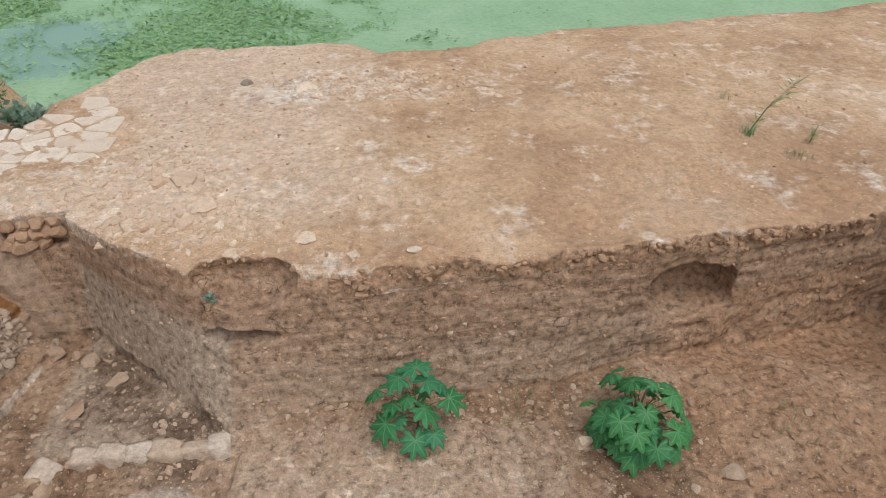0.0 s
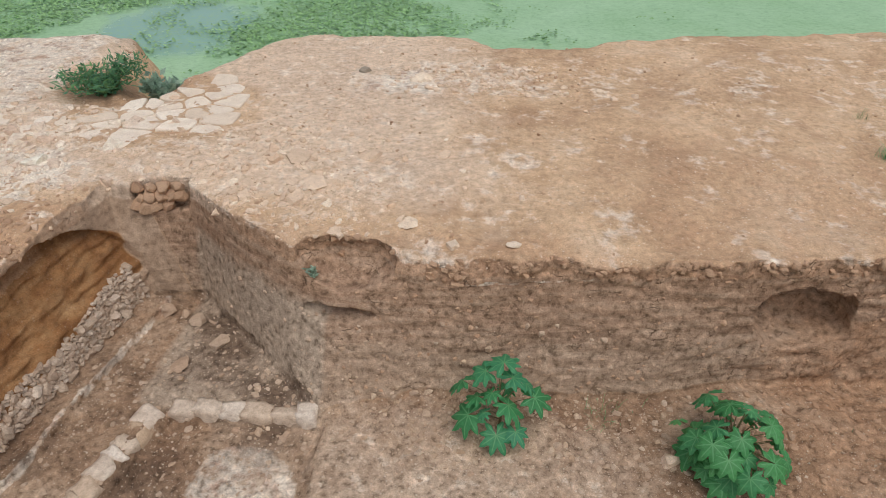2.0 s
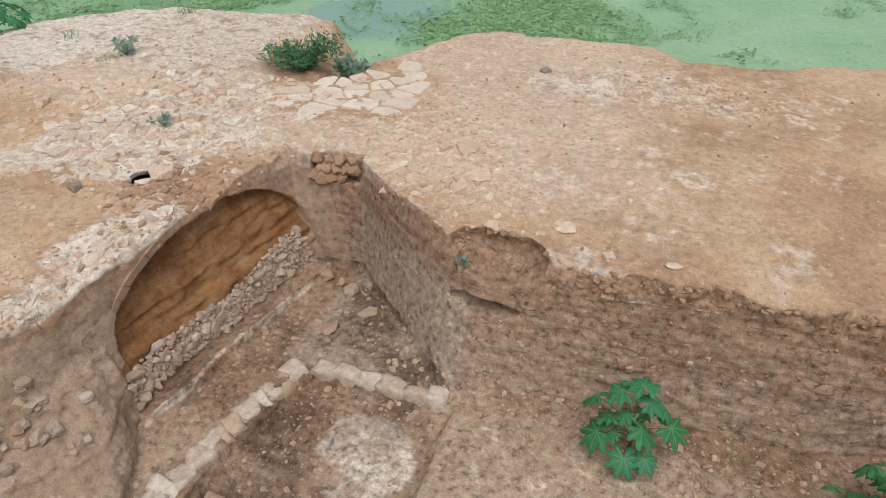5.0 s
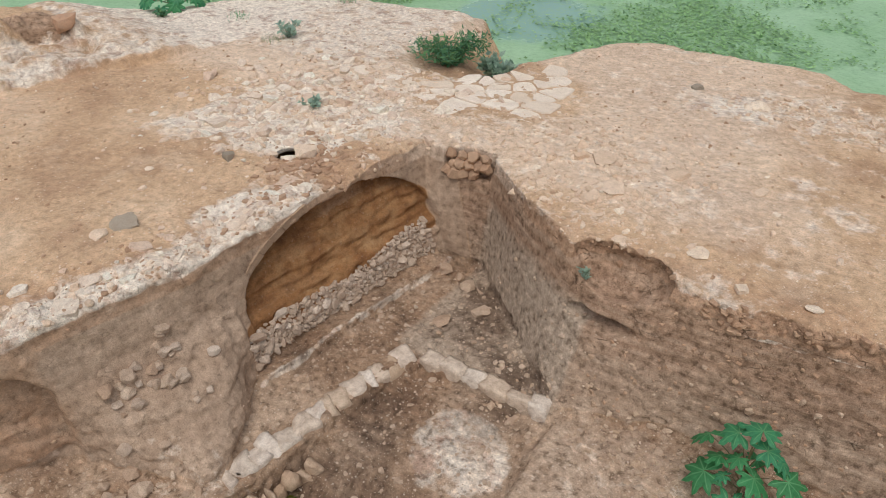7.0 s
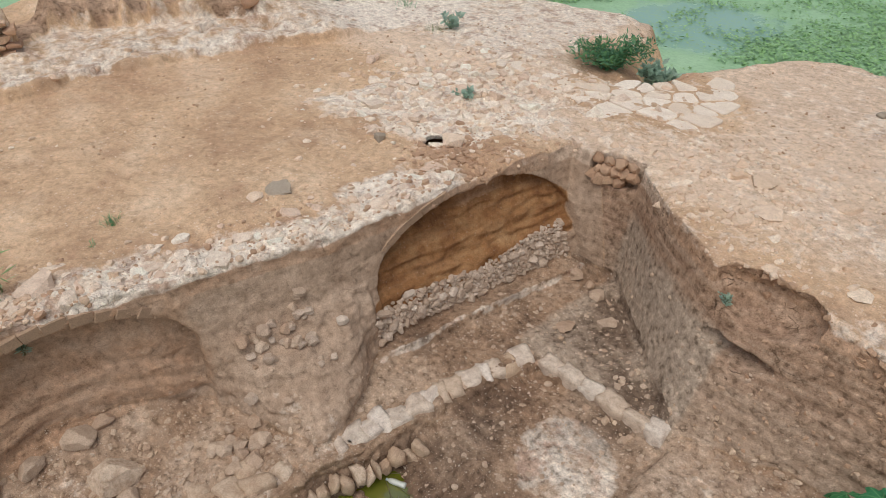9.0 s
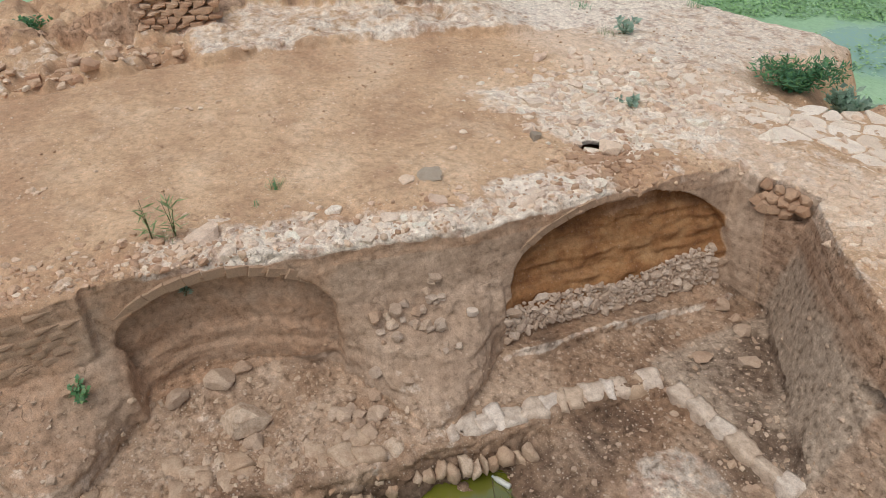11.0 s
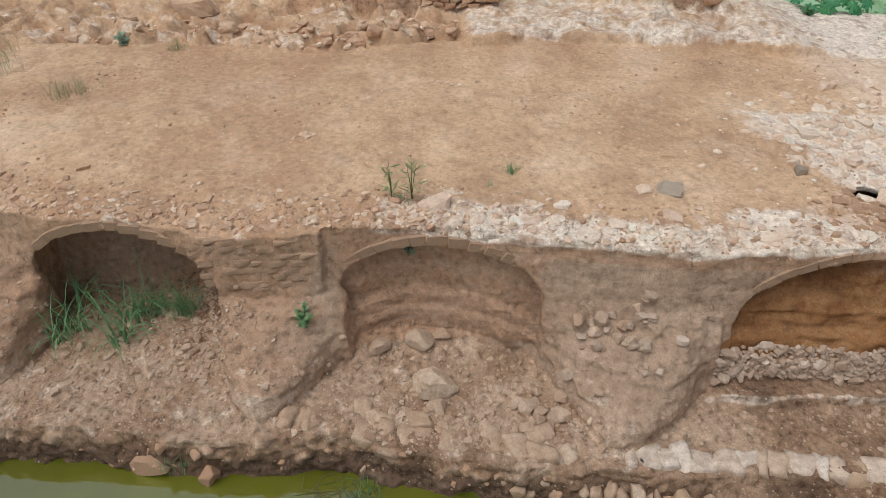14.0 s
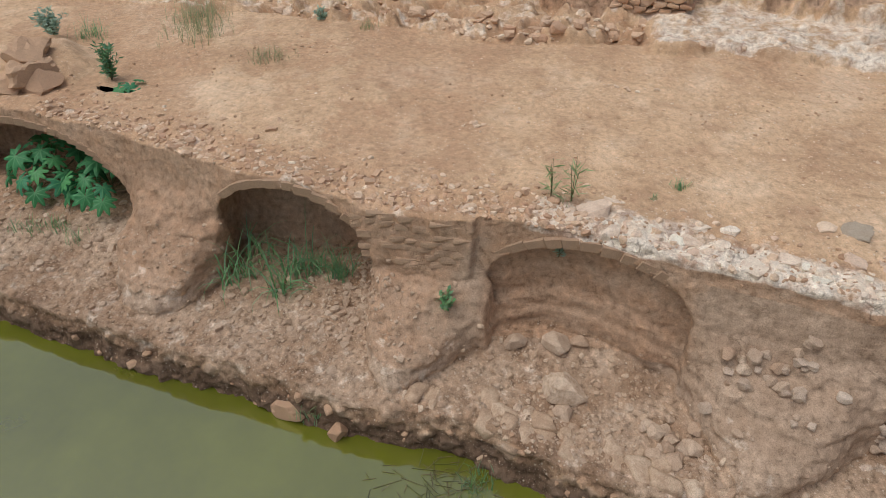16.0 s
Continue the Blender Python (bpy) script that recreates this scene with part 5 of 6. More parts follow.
# ---- the brick ruin in the west ----
def brick_wall(name, line, z0, rows, length, height, depth, label, seed, ragged=0.5):
    r = random.Random(seed)
    root = thing(name, label, "wall", kind="structure")
    data = [mesh_of("brick", *stone_shape(200 + s, 3, 0.14, 0.14, 3), M_BRICK) for s in range(5)]
    a, b = Vector((*line[0], 0)), Vector((*line[1], 0))
    run = (b - a).length
    ang = math.degrees(math.atan2((b - a).y, (b - a).x))
    n = int(run / length)
    tops = [rows * (1 - ragged * (0.5 + 0.5 * noise.noise(Vector((i * 0.35, seed, 0)))) ) for i in range(n + 1)]
    for row in range(rows):
        for i in range(n):
            if row > tops[i]:
                continue
            c = a + (b - a) * ((i + 0.5 + 0.5 * (row % 2)) / n)
            if (c - a).length > run:
                continue
            put("brick", r.choice(data), root, place(c.x + r.uniform(-0.02, 0.02), c.y, z0 + (row + 0.5) * height, (length - 0.015) * r.uniform(0.8, 1.0), depth, height - 0.012, r.uniform(-1.5, 1.5), r.uniform(-1.5, 1.5), ang + r.uniform(-2, 2)))
    return root


brick_wall("wall_ruin_1", ((-16.31, 0.25), (-15.92, 1.85)), 0.26, 5, 0.27, 0.15, 0.34, "ruined wall of worn reddish mud bricks behind the bench", 31, 0.2)
D_BLOCK = stone_data("block", M_BRICK, [stone_shape(430 + s, 5, 0.2, 0.2, 5) for s in range(8)])
r = random.Random(41)
for i in range(40):
    yy = r.uniform(-7.5, 1.0)
    xx = bench_x(yy) - r.uniform(0.1, 1.2)
    rock(float(xx), yy, r.uniform(0.13, 0.32), D_BLOCK, "weathered block of pale earth mortar fallen from the ruin", 0.55, name="fallen_block")
rock(-16.5, -4.9, 0.85, D_BLOCK, "large squared block of brown masonry in the ruin", 0.6, 85, name="masonry_block")
rock(-15.3, 6.75, 0.42, D_BLOCK, "squared block of brown masonry at the wall's end", 0.7, 80, name="masonry_block")

# ---- loose stones ----
for x, y, size, flat, turn in ((-4.14, 8.84, 0.2, 0.5, 20), (-3.76, 8.99, 0.3, 0.4, 10), (-2.65, 9.25, 0.28, 0.4, 20), (-1.71, 7.52, 0.22, 0.2, 15), (-3.45, 7.85, 0.2, 0.7, 40),
                               (-3.3, 8.25, 0.36, 0.2, 15), (-0.24, 7.2, 0.16, 0.3, 5), (-2.41, 12.49, 0.3, 0.5, 30)):
    rock(x, y, size, D_ROCK_LIME, "pale limestone lying flat on the dry terrace", flat, turn, sink=0.36, stretch=1.25)
rock(-3.6, 12.7, 0.17, D_SLAB, "small dark stone half sunk in the terrace", 0.45)
rock(-8.22, 3.4, 0.27, D_SLAB, "grey slab of stone on the vault's edge", 0.32, 70, stretch=1.2, name="stone_slab", tip=10)
rock(-8.24, 3.05, 0.2, D_ROCK_LIME, "broken tan slab leaning on a grey one", 0.4, 40, name="stone_slab", tip=14)
rock(-8.08, 0.1, 0.34, D_LUMP, "large pale lump of limestone on the vault's edge", 0.5, 100, stretch=1.3)
rock(-7.78, 6.4, 0.34, D_ROCK_LIME, "pale lump beside the hole in the vault", 0.6, 60)
rock(-8.65, 5.55, 0.14, D_SLAB, "small grey stone on the terrace", 0.8)
rock(-6.62, -0.03, 0.46, D_BLOCK_EARTH, "big angular fallen block in the middle niche", 0.6, 30, -0.9, sink=0.2)
rock(-6.3, 0.02, 0.24, D_ROCK_RUBBLE, "angular stone beside the big fallen block", 0.6, 60, -0.9)
rock(-7.25, -0.2, 0.36, D_ROCK_RUBBLE, "fallen stone at the back of the middle niche", 0.6, 10, -0.9)
rock(-7.3, 0.15, 0.2, D_ROCK_RUBBLE, "fallen stone at the back of the middle niche", 0.7, 10, -0.9)
rock(-7.2, -0.75, 0.26, D_ROCK_RUBBLE, "fallen stone at the back of the middle niche", 0.7, 50, -0.9)
rock(-5.05, 7.15, 0.22, D_ROCK_RUBBLE, "round grey stone by the end wall", 0.75)
rock(-4.55, 6.75, 0.26, D_ROCK_RUBBLE, "flat grey stone in the pit floor", 0.4, sink=0.25)
rock(-4.9, 6.2, 0.24, D_ROCK_RUBBLE, "flat grey stone in the pit floor", 0.35, sink=0.25)
rock(-5.65, 7.35, 0.22, D_ROCK_RUBBLE, "grey stone at the foot of the end wall", 0.8)
rock(-5.35, 7.3, 0.14, D_ROCK_RUBBLE, "grey stone at the foot of the end wall", 0.8)
rock(1.95, 5.55, 0.2, D_ROCK_LIME, "pale stone under the big-leaved plant", 0.8)
rock(3.75, 5.0, 0.22, D_ROCK_RUBBLE, "angular stone on the spoil heap", 0.7)
rock(-6.12, -3.75, 0.45, D_ROCK_CLOD, "lump of fallen earth at the water's edge", 0.7, 20, z=-2.62, name="earth_clod", stretch=1.3)
rock(-6.25, -4.2, 0.34, D_ROCK_CLOD, "broad lump of slumped earth at the water's edge", 0.7, 70, z=-2.62, name="earth_clod", stretch=1.3)
rock(-5.8, -3.0, 0.24, D_ROCK_CLOD, "lump of fallen earth at the water's edge", 1.0, 60, z=-2.6, name="earth_clod")
D_BOULDER = stone_data("boulder", M_CLOD, [stone_shape(540 + s, 8, 0.6, 0.5, 9) for s in range(4)])
for x, y, size in ((-10.35, -9.95, 0.5), (-10.9, -10.5, 0.66), (-10.2, -10.5, 0.55), (-10.55, -10.2, 0.6)):
    rock(x, y, size, D_BOULDER, "rounded brown boulder of earth mortar on the heap", 0.8, name="boulder", sink=0.5, stretch=1.35)
r = random.Random(47)
for cx, cy in ((-10.45, -1.95), (-12.4, 0.75)):
    for i in range(7):
        rock(cx + r.gauss(0, 0.07), cy + r.gauss(0, 0.2), r.uniform(0.04, 0.1), D_ROCK_LIME, "broken bit of pale crust in the bare terrace", 0.45, sink=0.3)
# stones stuck in the top of the end wall
r = random.Random(49)
for row, (z, n) in enumerate(((-0.13, 4), (-0.27, 5), (-0.41, 4))):
    for i in range(n):
        x = -6.05 + (0.8 - 0.1 * row) * (i + 0.5 * (row % 2)) / n
        rock(x, 7.98 + 0.23 * (x + 6.15) - 0.04 * row, r.uniform(0.16, 0.25), D_ROCK_CLOD, "dark stone set in the top of the end wall", 0.85, r.uniform(0, 360), z=z - 0.05)
# the rubble lying on the pier
r = random.Random(51)
for i in range(30):
    yy, xx = r.gauss(2.45, 0.3), -6.85 + abs(r.gauss(0, 0.28))
    rock(xx, yy, r.uniform(0.07, 0.17), D_FOOT if i % 3 else D_ROCK_RUBBLE, "angular stone of a small pile on the pier", 0.75, start=-0.45)
for i in range(16):
    yy, xx = r.gauss(1.35, 0.2), r.uniform(-6.5, -5.8)
    rock(xx, yy, r.uniform(0.09, 0.22), D_ROCK_RUBBLE, "angular stone at the foot of the pier", 0.7, start=-1.0)


def field(n, seed, where, lo, hi, start=3.0, power=2.5):
    """Spots for small stones: where gives a place from two random numbers, or None."""
    rng = random.Random(seed)
    out, off = [], []
    while len(out) + len(off) < n:
        q = where(rng)
        if q is None:
            continue
        size = lo + (hi - lo) * rng.random() ** power
        hit = EARTH.ray_cast(Vector((q[0], q[1], start)), Vector((0, 0, -1)))[0]
        if hit and start > 0 and hit.z < -0.25:
            n -= 1
        elif hit:
            out.append((q[0], q[1], hit.z, size))
        elif start > 0 and not (X[0] < q[0] < X[-1] and Y[0] < q[1] < Y[-1]):
            off.append((q[0], q[1], size))
        else:
            n -= 1
    if off:
        o = np.array(off)
        out += [(a, b, c, d) for (a, b, d), c in zip(off, terrace_z(o[:, 0], o[:, 1]).tolist()) if c > -0.5]
    return out


def rim_spot(g):
    y = g.uniform(-6.5, 6.0)
    if y < -1 and g.random() < 0.6:
        return None
    return float(np.interp(y, [-9.7, -5, -0.5, 1, 3.2, 5.2, 8.1], [-9.4, -8.25, -7.66, -7.4, -6.9, -6.75, -6.62])) - abs(g.gauss(0.1, 0.42)), y


scatter("rim_rubble", field(260, 61, rim_spot, 0.03, 0.12, power=3.2), M_LIME, "pale rubble over the broken vault backs", "rubble", seed=2)
CHUNKS = [stone_shape(460 + s, 3, 0.3, 0.28, 6) for s in range(8)]
scatter("rim_rubble", [(a, b, c - 0.2 * d, d) for a, b, c, d in field(150, 76, lambda g: (lambda y: (float(np.interp(y, [-9.7, -5, -0.5, 1, 3.2, 5.2, 8.1], [-9.4, -8.25, -7.66, -7.4, -6.9, -6.75, -6.62])) - 0.08 - abs(g.gauss(0.0, 0.33)), y))(g.uniform(-0.6, 5.6)), 0.08, 0.26, power=2)], M_CHALK, "whitish lumps of lime mortar along the vault edge", "rubble", CHUNKS, 23)
scatter("rim_crumbs", field(1500, 74, lambda g: (lambda y: (float(np.interp(y, [-9.7, -7.6, -5, -3.2, -0.5, 1, 3.2, 5.2, 8.1], [-9.4, -9, -8.25, -7.85, -7.66, -7.4, -6.9, -6.75, -6.62])) - abs(g.gauss(0.15, 0.6)), y))(g.uniform(-9.6, 7.8)), 0.012, 0.08, power=4), M_CLOD, "crumbled reddish earth and mortar along the vault edge", "rubble", seed=22)
scatter("terrace_stones", field(700, 62, lambda g: (g.gauss(-4.2, 1.3), g.gauss(8.6, 1.3)), 0.025, 0.11, power=4), M_LIME, "small pale stones strewn over the terrace corner", "stones", seed=3)
scatter("terrace_stones", field(500, 63, lambda g: (g.uniform(-13, 9), g.uniform(-9, 15)), 0.02, 0.06, power=4), M_LIME, "scattered pebbles on the bare terrace", "stones", seed=4)
scatter("terrace_stones", field(700, 64, lambda g: (g.gauss(-9.2, 1.2), g.gauss(7.6, 1.3)), 0.03, 0.16, power=3), M_LIME, "pale stones and plaster lumps above the vaults", "stones", seed=5)
scatter("terrace_stones", field(350, 65, lambda g: (g.gauss(-1.3, 1.0), g.gauss(12.6, 0.5)), 0.03, 0.12, power=3), M_LIME, "whitish stone chips near the pond", "stones", seed=6)
scatter("pit_rubble", field(700, 66, lambda g: (g.uniform(-6.1, -2.7), g.uniform(2.4, 7.6)), 0.015, 0.085, -0.8, 3), M_RUBBLE, "small rubble over the pit floor", "rubble", seed=7)
scatter("pit_rubble", field(900, 67, lambda g: (g.gauss(0.2, 2.2), g.gauss(5.6, 0.7)), 0.02, 0.1, -0.9, 3.5), M_RUBBLE, "small stones along the foot of the long wall", "rubble", seed=8)
scatter("pit_rubble", field(260, 68, lambda g: (g.uniform(2.5, 6.5), g.uniform(4.2, 7.2)), 0.02, 0.12, -0.9, 3), M_CLOD, "crumbled red earth and clods on the spoil heap", "rubble", seed=9)
scatter("ledge_rubble", field(600, 69, lambda g: (lambda y: (float(np.interp(y, *KERB)) - g.uniform(-0.02, 1.3), y))(g.uniform(-9, 2.2)), 0.02, 0.11, -1.2, 4.5), M_RUBBLE, "small rubble on the ledge before the niches", "rubble", seed=10)
scatter("niche_debris", field(420, 70, lambda g: (g.uniform(-8.6, -7.0), g.gauss(-3.25, 0.3)), 0.03, 0.12, -0.7, 3), M_RUBBLE, "slope of stony debris inside the grassy niche", "rubble", seed=11)
scatter("ruin_rubble", field(420, 72, lambda g: (lambda y: (float(bench_x(y)) - abs(g.gauss(0.4, 0.5)), y))(g.uniform(-8, 4)), 0.03, 0.14, power=3.5), M_LIME, "crumbled plaster and stones along the ruin", "rubble", seed=12)
scatter("pit_rubble", field(260, 73, lambda g: (g.uniform(-9.5, -7.5), g.uniform(-10.5, -7.6)), 0.03, 0.14, -1.0, 3), M_RUBBLE, "grey rubble before the deep niche", "rubble", seed=13)

def bank_spot(g):
    y = g.uniform(-9.5, 1.5)
    return float(np.interp(y, *KERB)) + g.gauss(0.3, 0.12), y


scatter("bank_clods", field(170, 78, bank_spot, 0.03, 0.13, -1.5, 3), M_CLOD, "clods of damp brown earth along the water's edge", "clods", [stone_shape(520 + s, 3, 0.7, 0.3, 6) for s in range(6)], 24)

def vault_edge(g, spread):
    y = g.uniform(-9.4, 0.2)
    return float(np.interp(y, [-9.7, -7.6, -5, -3.2, -0.5, 1], [-9.4, -9, -8.25, -7.85, -7.66, -7.4])) - abs(g.gauss(0.05, spread)), y


scatter("rim_rubble", field(620, 84, lambda g: vault_edge(g, 0.4), 0.025, 0.13, power=2.6), M_BRICK, "broken reddish mortar and brick along the vault edge", "rubble", CHUNKS, 34)
scatter("rim_rubble", field(260, 85, lambda g: vault_edge(g, 0.5), 0.025, 0.1, power=2.6), M_LIME, "pale chips among the broken vault edge", "rubble", CHUNKS, 35)
scatter("vault_rubble", field(420, 86, lambda g: (g.gauss(-7.4, 0.4), g.gauss(6.15, 0.42)), 0.025, 0.12, power=2.6), M_CLOD, "reddish clods over the fallen crown of the vault", "rubble", CHUNKS, 36)
scatter("terrace_stones", field(520, 87, lambda g: (g.gauss(-9.0, 1.1), g.gauss(7.9, 1.1)), 0.05, 0.24, power=2.6), M_CHALK, "lumps of lime mortar over the vault backs", "stones", CHUNKS, 37)
scatter("terrace_stones", field(420, 88, lambda g: (g.gauss(-3.9, 1.1), g.gauss(8.3, 0.8)), 0.03, 0.15, power=3), M_LIME, "pale broken stones set in the terrace corner", "stones", CHUNKS, 38)
scatter("niche_debris", field(330, 89, lambda g: (g.uniform(-8.6, -6.4), g.gauss(-4.2, 0.9)), 0.02, 0.11, -0.9, 3), M_RUBBLE, "stony debris on the slope before the grassy niche", "rubble", CHUNKS, 39)
scatter("pit_rubble", field(420, 90, lambda g: (g.uniform(-7.2, -5.6), g.gauss(0.1, 0.8)), 0.02, 0.09, -1.3, 3), M_EDGE, "small stones over the ledge of the middle niche", "rubble", CHUNKS, 40)
scatter("pit_rubble", field(420, 95, lambda g: (g.gauss(-0.8, 1.6), g.gauss(5.75, 0.35)), 0.02, 0.09, -0.9, 2.6), M_EDGE, "stones fallen along the foot of the long wall", "rubble", CHUNKS, 41)


def on_long_wall(n, seed, z_of, x0, x1, lo, hi):
    """Spots on the face of the long wall."""
    g = random.Random(seed)
    out = []
    for i in range(n):
        x, z = g.uniform(x0, x1), z_of(g)
        hit = EARTH.ray_cast(Vector((x, 4.2, z)), Vector((0, 1, 0)))[0]
        if hit and hit.y > 5.6:
            out.append((x, hit.y, z, lo + (hi - lo) * g.random() ** 2.5))
    return out


scatter("wall_clods", on_long_wall(240, 97, lambda g: -0.06 - abs(g.gauss(0, 0.14)), -3.0, 7.0, 0.02, 0.11), M_CLOD, "clods hanging in the crumbling lip of the long wall", "clods", CHUNKS, 43)
scatter("wall_clods", on_long_wall(420, 98, lambda g: g.uniform(-1.9, -0.3), -2.6, 7.0, 0.015, 0.06), M_CLOD, "crumbs of earth standing out of the long wall", "clods", CHUNKS, 44)

GRIT = [stone_shape(400 + s, 1, 0.3, 0.3, 2) for s in range(8)]


def dry_spot(g):
    x, y = g.uniform(-14, 9), g.uniform(-9, 15)
    clump = noise.noise(Vector((x * 0.5, y * 0.5, 3.0))) + 0.6 * noise.noise(Vector((x * 1.7, y * 1.7, 5.0)))
    return (x, y) if g.random() < 0.25 + 1.3 * clump else None


scatter("terrace_grit", [q for q in field(2600, 81, dry_spot, 0.012, 0.05, power=2.5) if q[2] > -0.4], M_CLOD, "crumbs of reddish earth strewn over the terrace", "grit", GRIT, 31)
scatter("terrace_grit", [q for q in field(2600, 82, dry_spot, 0.012, 0.045, power=3) if q[2] > -0.4], M_LIME, "pale chips strewn over the terrace", "grit", GRIT, 32)
scatter("pit_grit", field(2600, 83, lambda g: (lambda y: (g.uniform(float(np.interp(y, [-9, -2, 2, 7.5], [-8.5, -7.2, -6, -5.8])), float(np.interp(y, *KERB)) if y < 2.3 else 6.0), y))(g.uniform(-9, 7)), 0.012, 0.05, -1.0, 2.5), M_RUBBLE, "grit and crumbs over the pit floor", "grit", GRIT, 33)

# ---- plants ----
def castor_leaf(seed, size, broad=0.0):
    """A palmate leaf of eight toothed lobes round its stalk, with its ribs marked."""
    rng = random.Random(seed)
    vs, fs, rib = [(0, 0, 0)], [], [1.0]
    lobes = 8
    angs = [math.radians(-145 + 290 * i / (lobes - 1)) for i in range(lobes)]

    def add(rad, ang, dz, mark):
        droop = -0.55 * size * (rad / size) ** 2 * rng.uniform(0.5, 0.9)
        vs.append((rad * math.cos(ang), rad * math.sin(ang), droop + dz))
        rib.append(mark)
        return len(vs) - 1

    half = math.radians(290 / (lobes - 1) / 2)
    notch = [add(size * 0.42, angs[0] - half * 0.8, -0.01, 0.0)]
    for a in angs:
        notch.append(add(size * (rng.uniform(0.46, 0.54) + broad), a + half, -0.015, 0.0))
    for i, a in enumerate(angs):
        ln = size * (1.0 - 0.28 * abs(a) / 2.6) * rng.uniform(0.92, 1.06)
        m1, m2, tip = add(0.5 * ln, a, 0.012, 1.0), add(0.78 * ln, a, 0.006, 1.0), add(ln, a, 0, 0.6)
        for side in (-1, 1):
            n0 = notch[i] if side < 0 else notch[i + 1]
            s1 = add((0.62 + 0.8 * broad) * ln, a + side * half * (0.78 + 0.5 * broad), -0.01, 0.0)
            s2 = add((0.70 + 0.5 * broad) * ln, a + side * half * (0.60 + broad), -0.012, 0.0)
            s3 = add((0.84 + 0.2 * broad) * ln, a + side * half * (0.38 + 0.7 * broad), -0.01, 0.0)
            for f in ([0, n0, s1, m1], [m1, s1, s2, m2], [m2, s2, s3, tip]):
                fs.append(f if side < 0 else f[::-1])
    me = mesh_of("leaf", vs, [f[::-1] for f in fs], M_CASTOR, True)
    me.attributes.new("rib", "FLOAT", "POINT").data.foreach_set("value", rib)
    return me


D_CASTOR = [castor_leaf(s, 0.25) for s in range(6)]
D_STAR = [castor_leaf(40 + s, 0.3, 0.03) for s in range(6)]
D_BROAD = [castor_leaf(20 + s, 0.27, 0.09) for s in range(6)]
for me in D_BROAD:
    me.materials[0] = M_BROAD


def tube(vs, fs, pts, r0, r1, sides=5):
    """Adds a tapering round stem along pts to vs and fs."""
    n = len(pts)
    base = len(vs)
    for i, p in enumerate(pts):
        p = Vector(p)
        d = (Vector(pts[min(i + 1, n - 1)]) - Vector(pts[max(i - 1, 0)])).normalized()
        u = d.cross(Vector((0.3, 0.9, 0.2))).normalized()
        v = d.cross(u)
        rad = r0 + (r1 - r0) * i / (n - 1)
        for k in range(sides):
            a = 6.2832 * k / sides
            vs.append(tuple(p + u * rad * math.cos(a) + v * rad * math.sin(a)))
    for i in range(n - 1):
        for k in range(sides):
            fs.append([base + i * sides + k, base + i * sides + (k + 1) % sides, base + (i + 1) * sides + (k + 1) % sides, base + (i + 1) * sides + k])


def castor_plant(x, y, leaves, label, seed, start=-0.5, height=0.9, name="castor_plant", base_z=None, data=D_CASTOR):
    """leaves: places of the blades round the foot, and their sizes."""
    r = random.Random(seed)
    z = drop(x, y, start) if base_z is None else base_z
    root = thing(name, label, "plant", pose(x, y, z))
    vs, fs = [], []
    top = Vector((r.uniform(-0.05, 0.05), r.uniform(-0.05, 0.05), height * 0.8))
    tube(vs, fs, [(0, 0, -0.05), top * 0.4 + Vector((0.03, 0, 0)), top * 0.75, top], 0.022, 0.01, 6)
    for lx, ly, lz, size in leaves:
        q = Vector((lx, ly, lz))
        out = Vector((lx, ly, 0))
        t = min(0.95, max(0.12, lz / height * 0.75 - 0.1))
        foot = top * t
        midp = (foot + q) / 2 + Vector((0, 0, 0.06))
        tube(vs, fs, [foot, midp, q], 0.008, 0.005, 4)
        yaw = math.degrees(math.atan2(ly, lx)) + r.uniform(-35, 35)
        tilt = min(50, 8 + 48 * out.length) + r.uniform(-12, 12)
        m = Matrix.Translation(q) @ pose(0, 0, 0, 0, 0, yaw) @ pose(0, 0, 0, 0, tilt, 0) @ pose(0, 0, 0, r.uniform(-15, 15), 0, 0) @ Matrix.Diagonal((size, size, size, 1))
        put("leaf", r.choice(data), root, m)
    put("stem", mesh_of("stem", vs, fs, M_STEM, True), root, label="reddish green stem with leaf stalks")
    return root


def dome(n, radius, height, seed, low=0.12, size=(0.75, 1.2), inner=0.78):
    r = random.Random(seed)
    out = []
    for i in range(n):
        u = (i + 0.5) / n
        a = i * 2.39996 + r.uniform(-0.3, 0.3)
        el = math.asin(1 - u * 0.98)
        k = r.uniform(inner, 1.05)
        out.append((radius * math.cos(el) * math.cos(a) * k, radius * math.cos(el) * math.sin(a) * k, max(low, height * (0.25 + 0.75 * math.sin(el)) * k), r.uniform(*size)))
    return out


castor_plant(-0.22, 5.78, [(0.0, 0.1, 1.12, 1.0), (-0.22, 0.06, 0.98, 0.95), (-0.5, 0.0, 0.82, 0.95), (0.12, 0.05, 0.92, 0.85), (0.1, -0.12, 0.6, 1.0), (0.42, 0.0, 0.66, 1.0),
                           (-0.4, -0.2, 0.42, 1.1), (-0.02, -0.36, 0.28, 0.95), (0.22, -0.28, 0.3, 0.75), (-0.12, -0.05, 0.72, 0.6), (-0.2, -0.2, 0.5, 0.5), (0.05, 0.2, 0.55, 0.6), (0.3, 0.1, 0.8, 0.7), (-0.3, -0.05, 0.62, 0.8)],
             "young castor plant with large star-shaped leaves beside the wall", 1, -0.9, 1.1, data=D_STAR)
castor_plant(2.6, 5.6, dome(40, 0.66, 1.0, 2, 0.12, (0.55, 1.05), 0.62), "bushy castor plant with broad green leaves on the spoil", 3, -0.9, 0.95, data=D_BROAD)
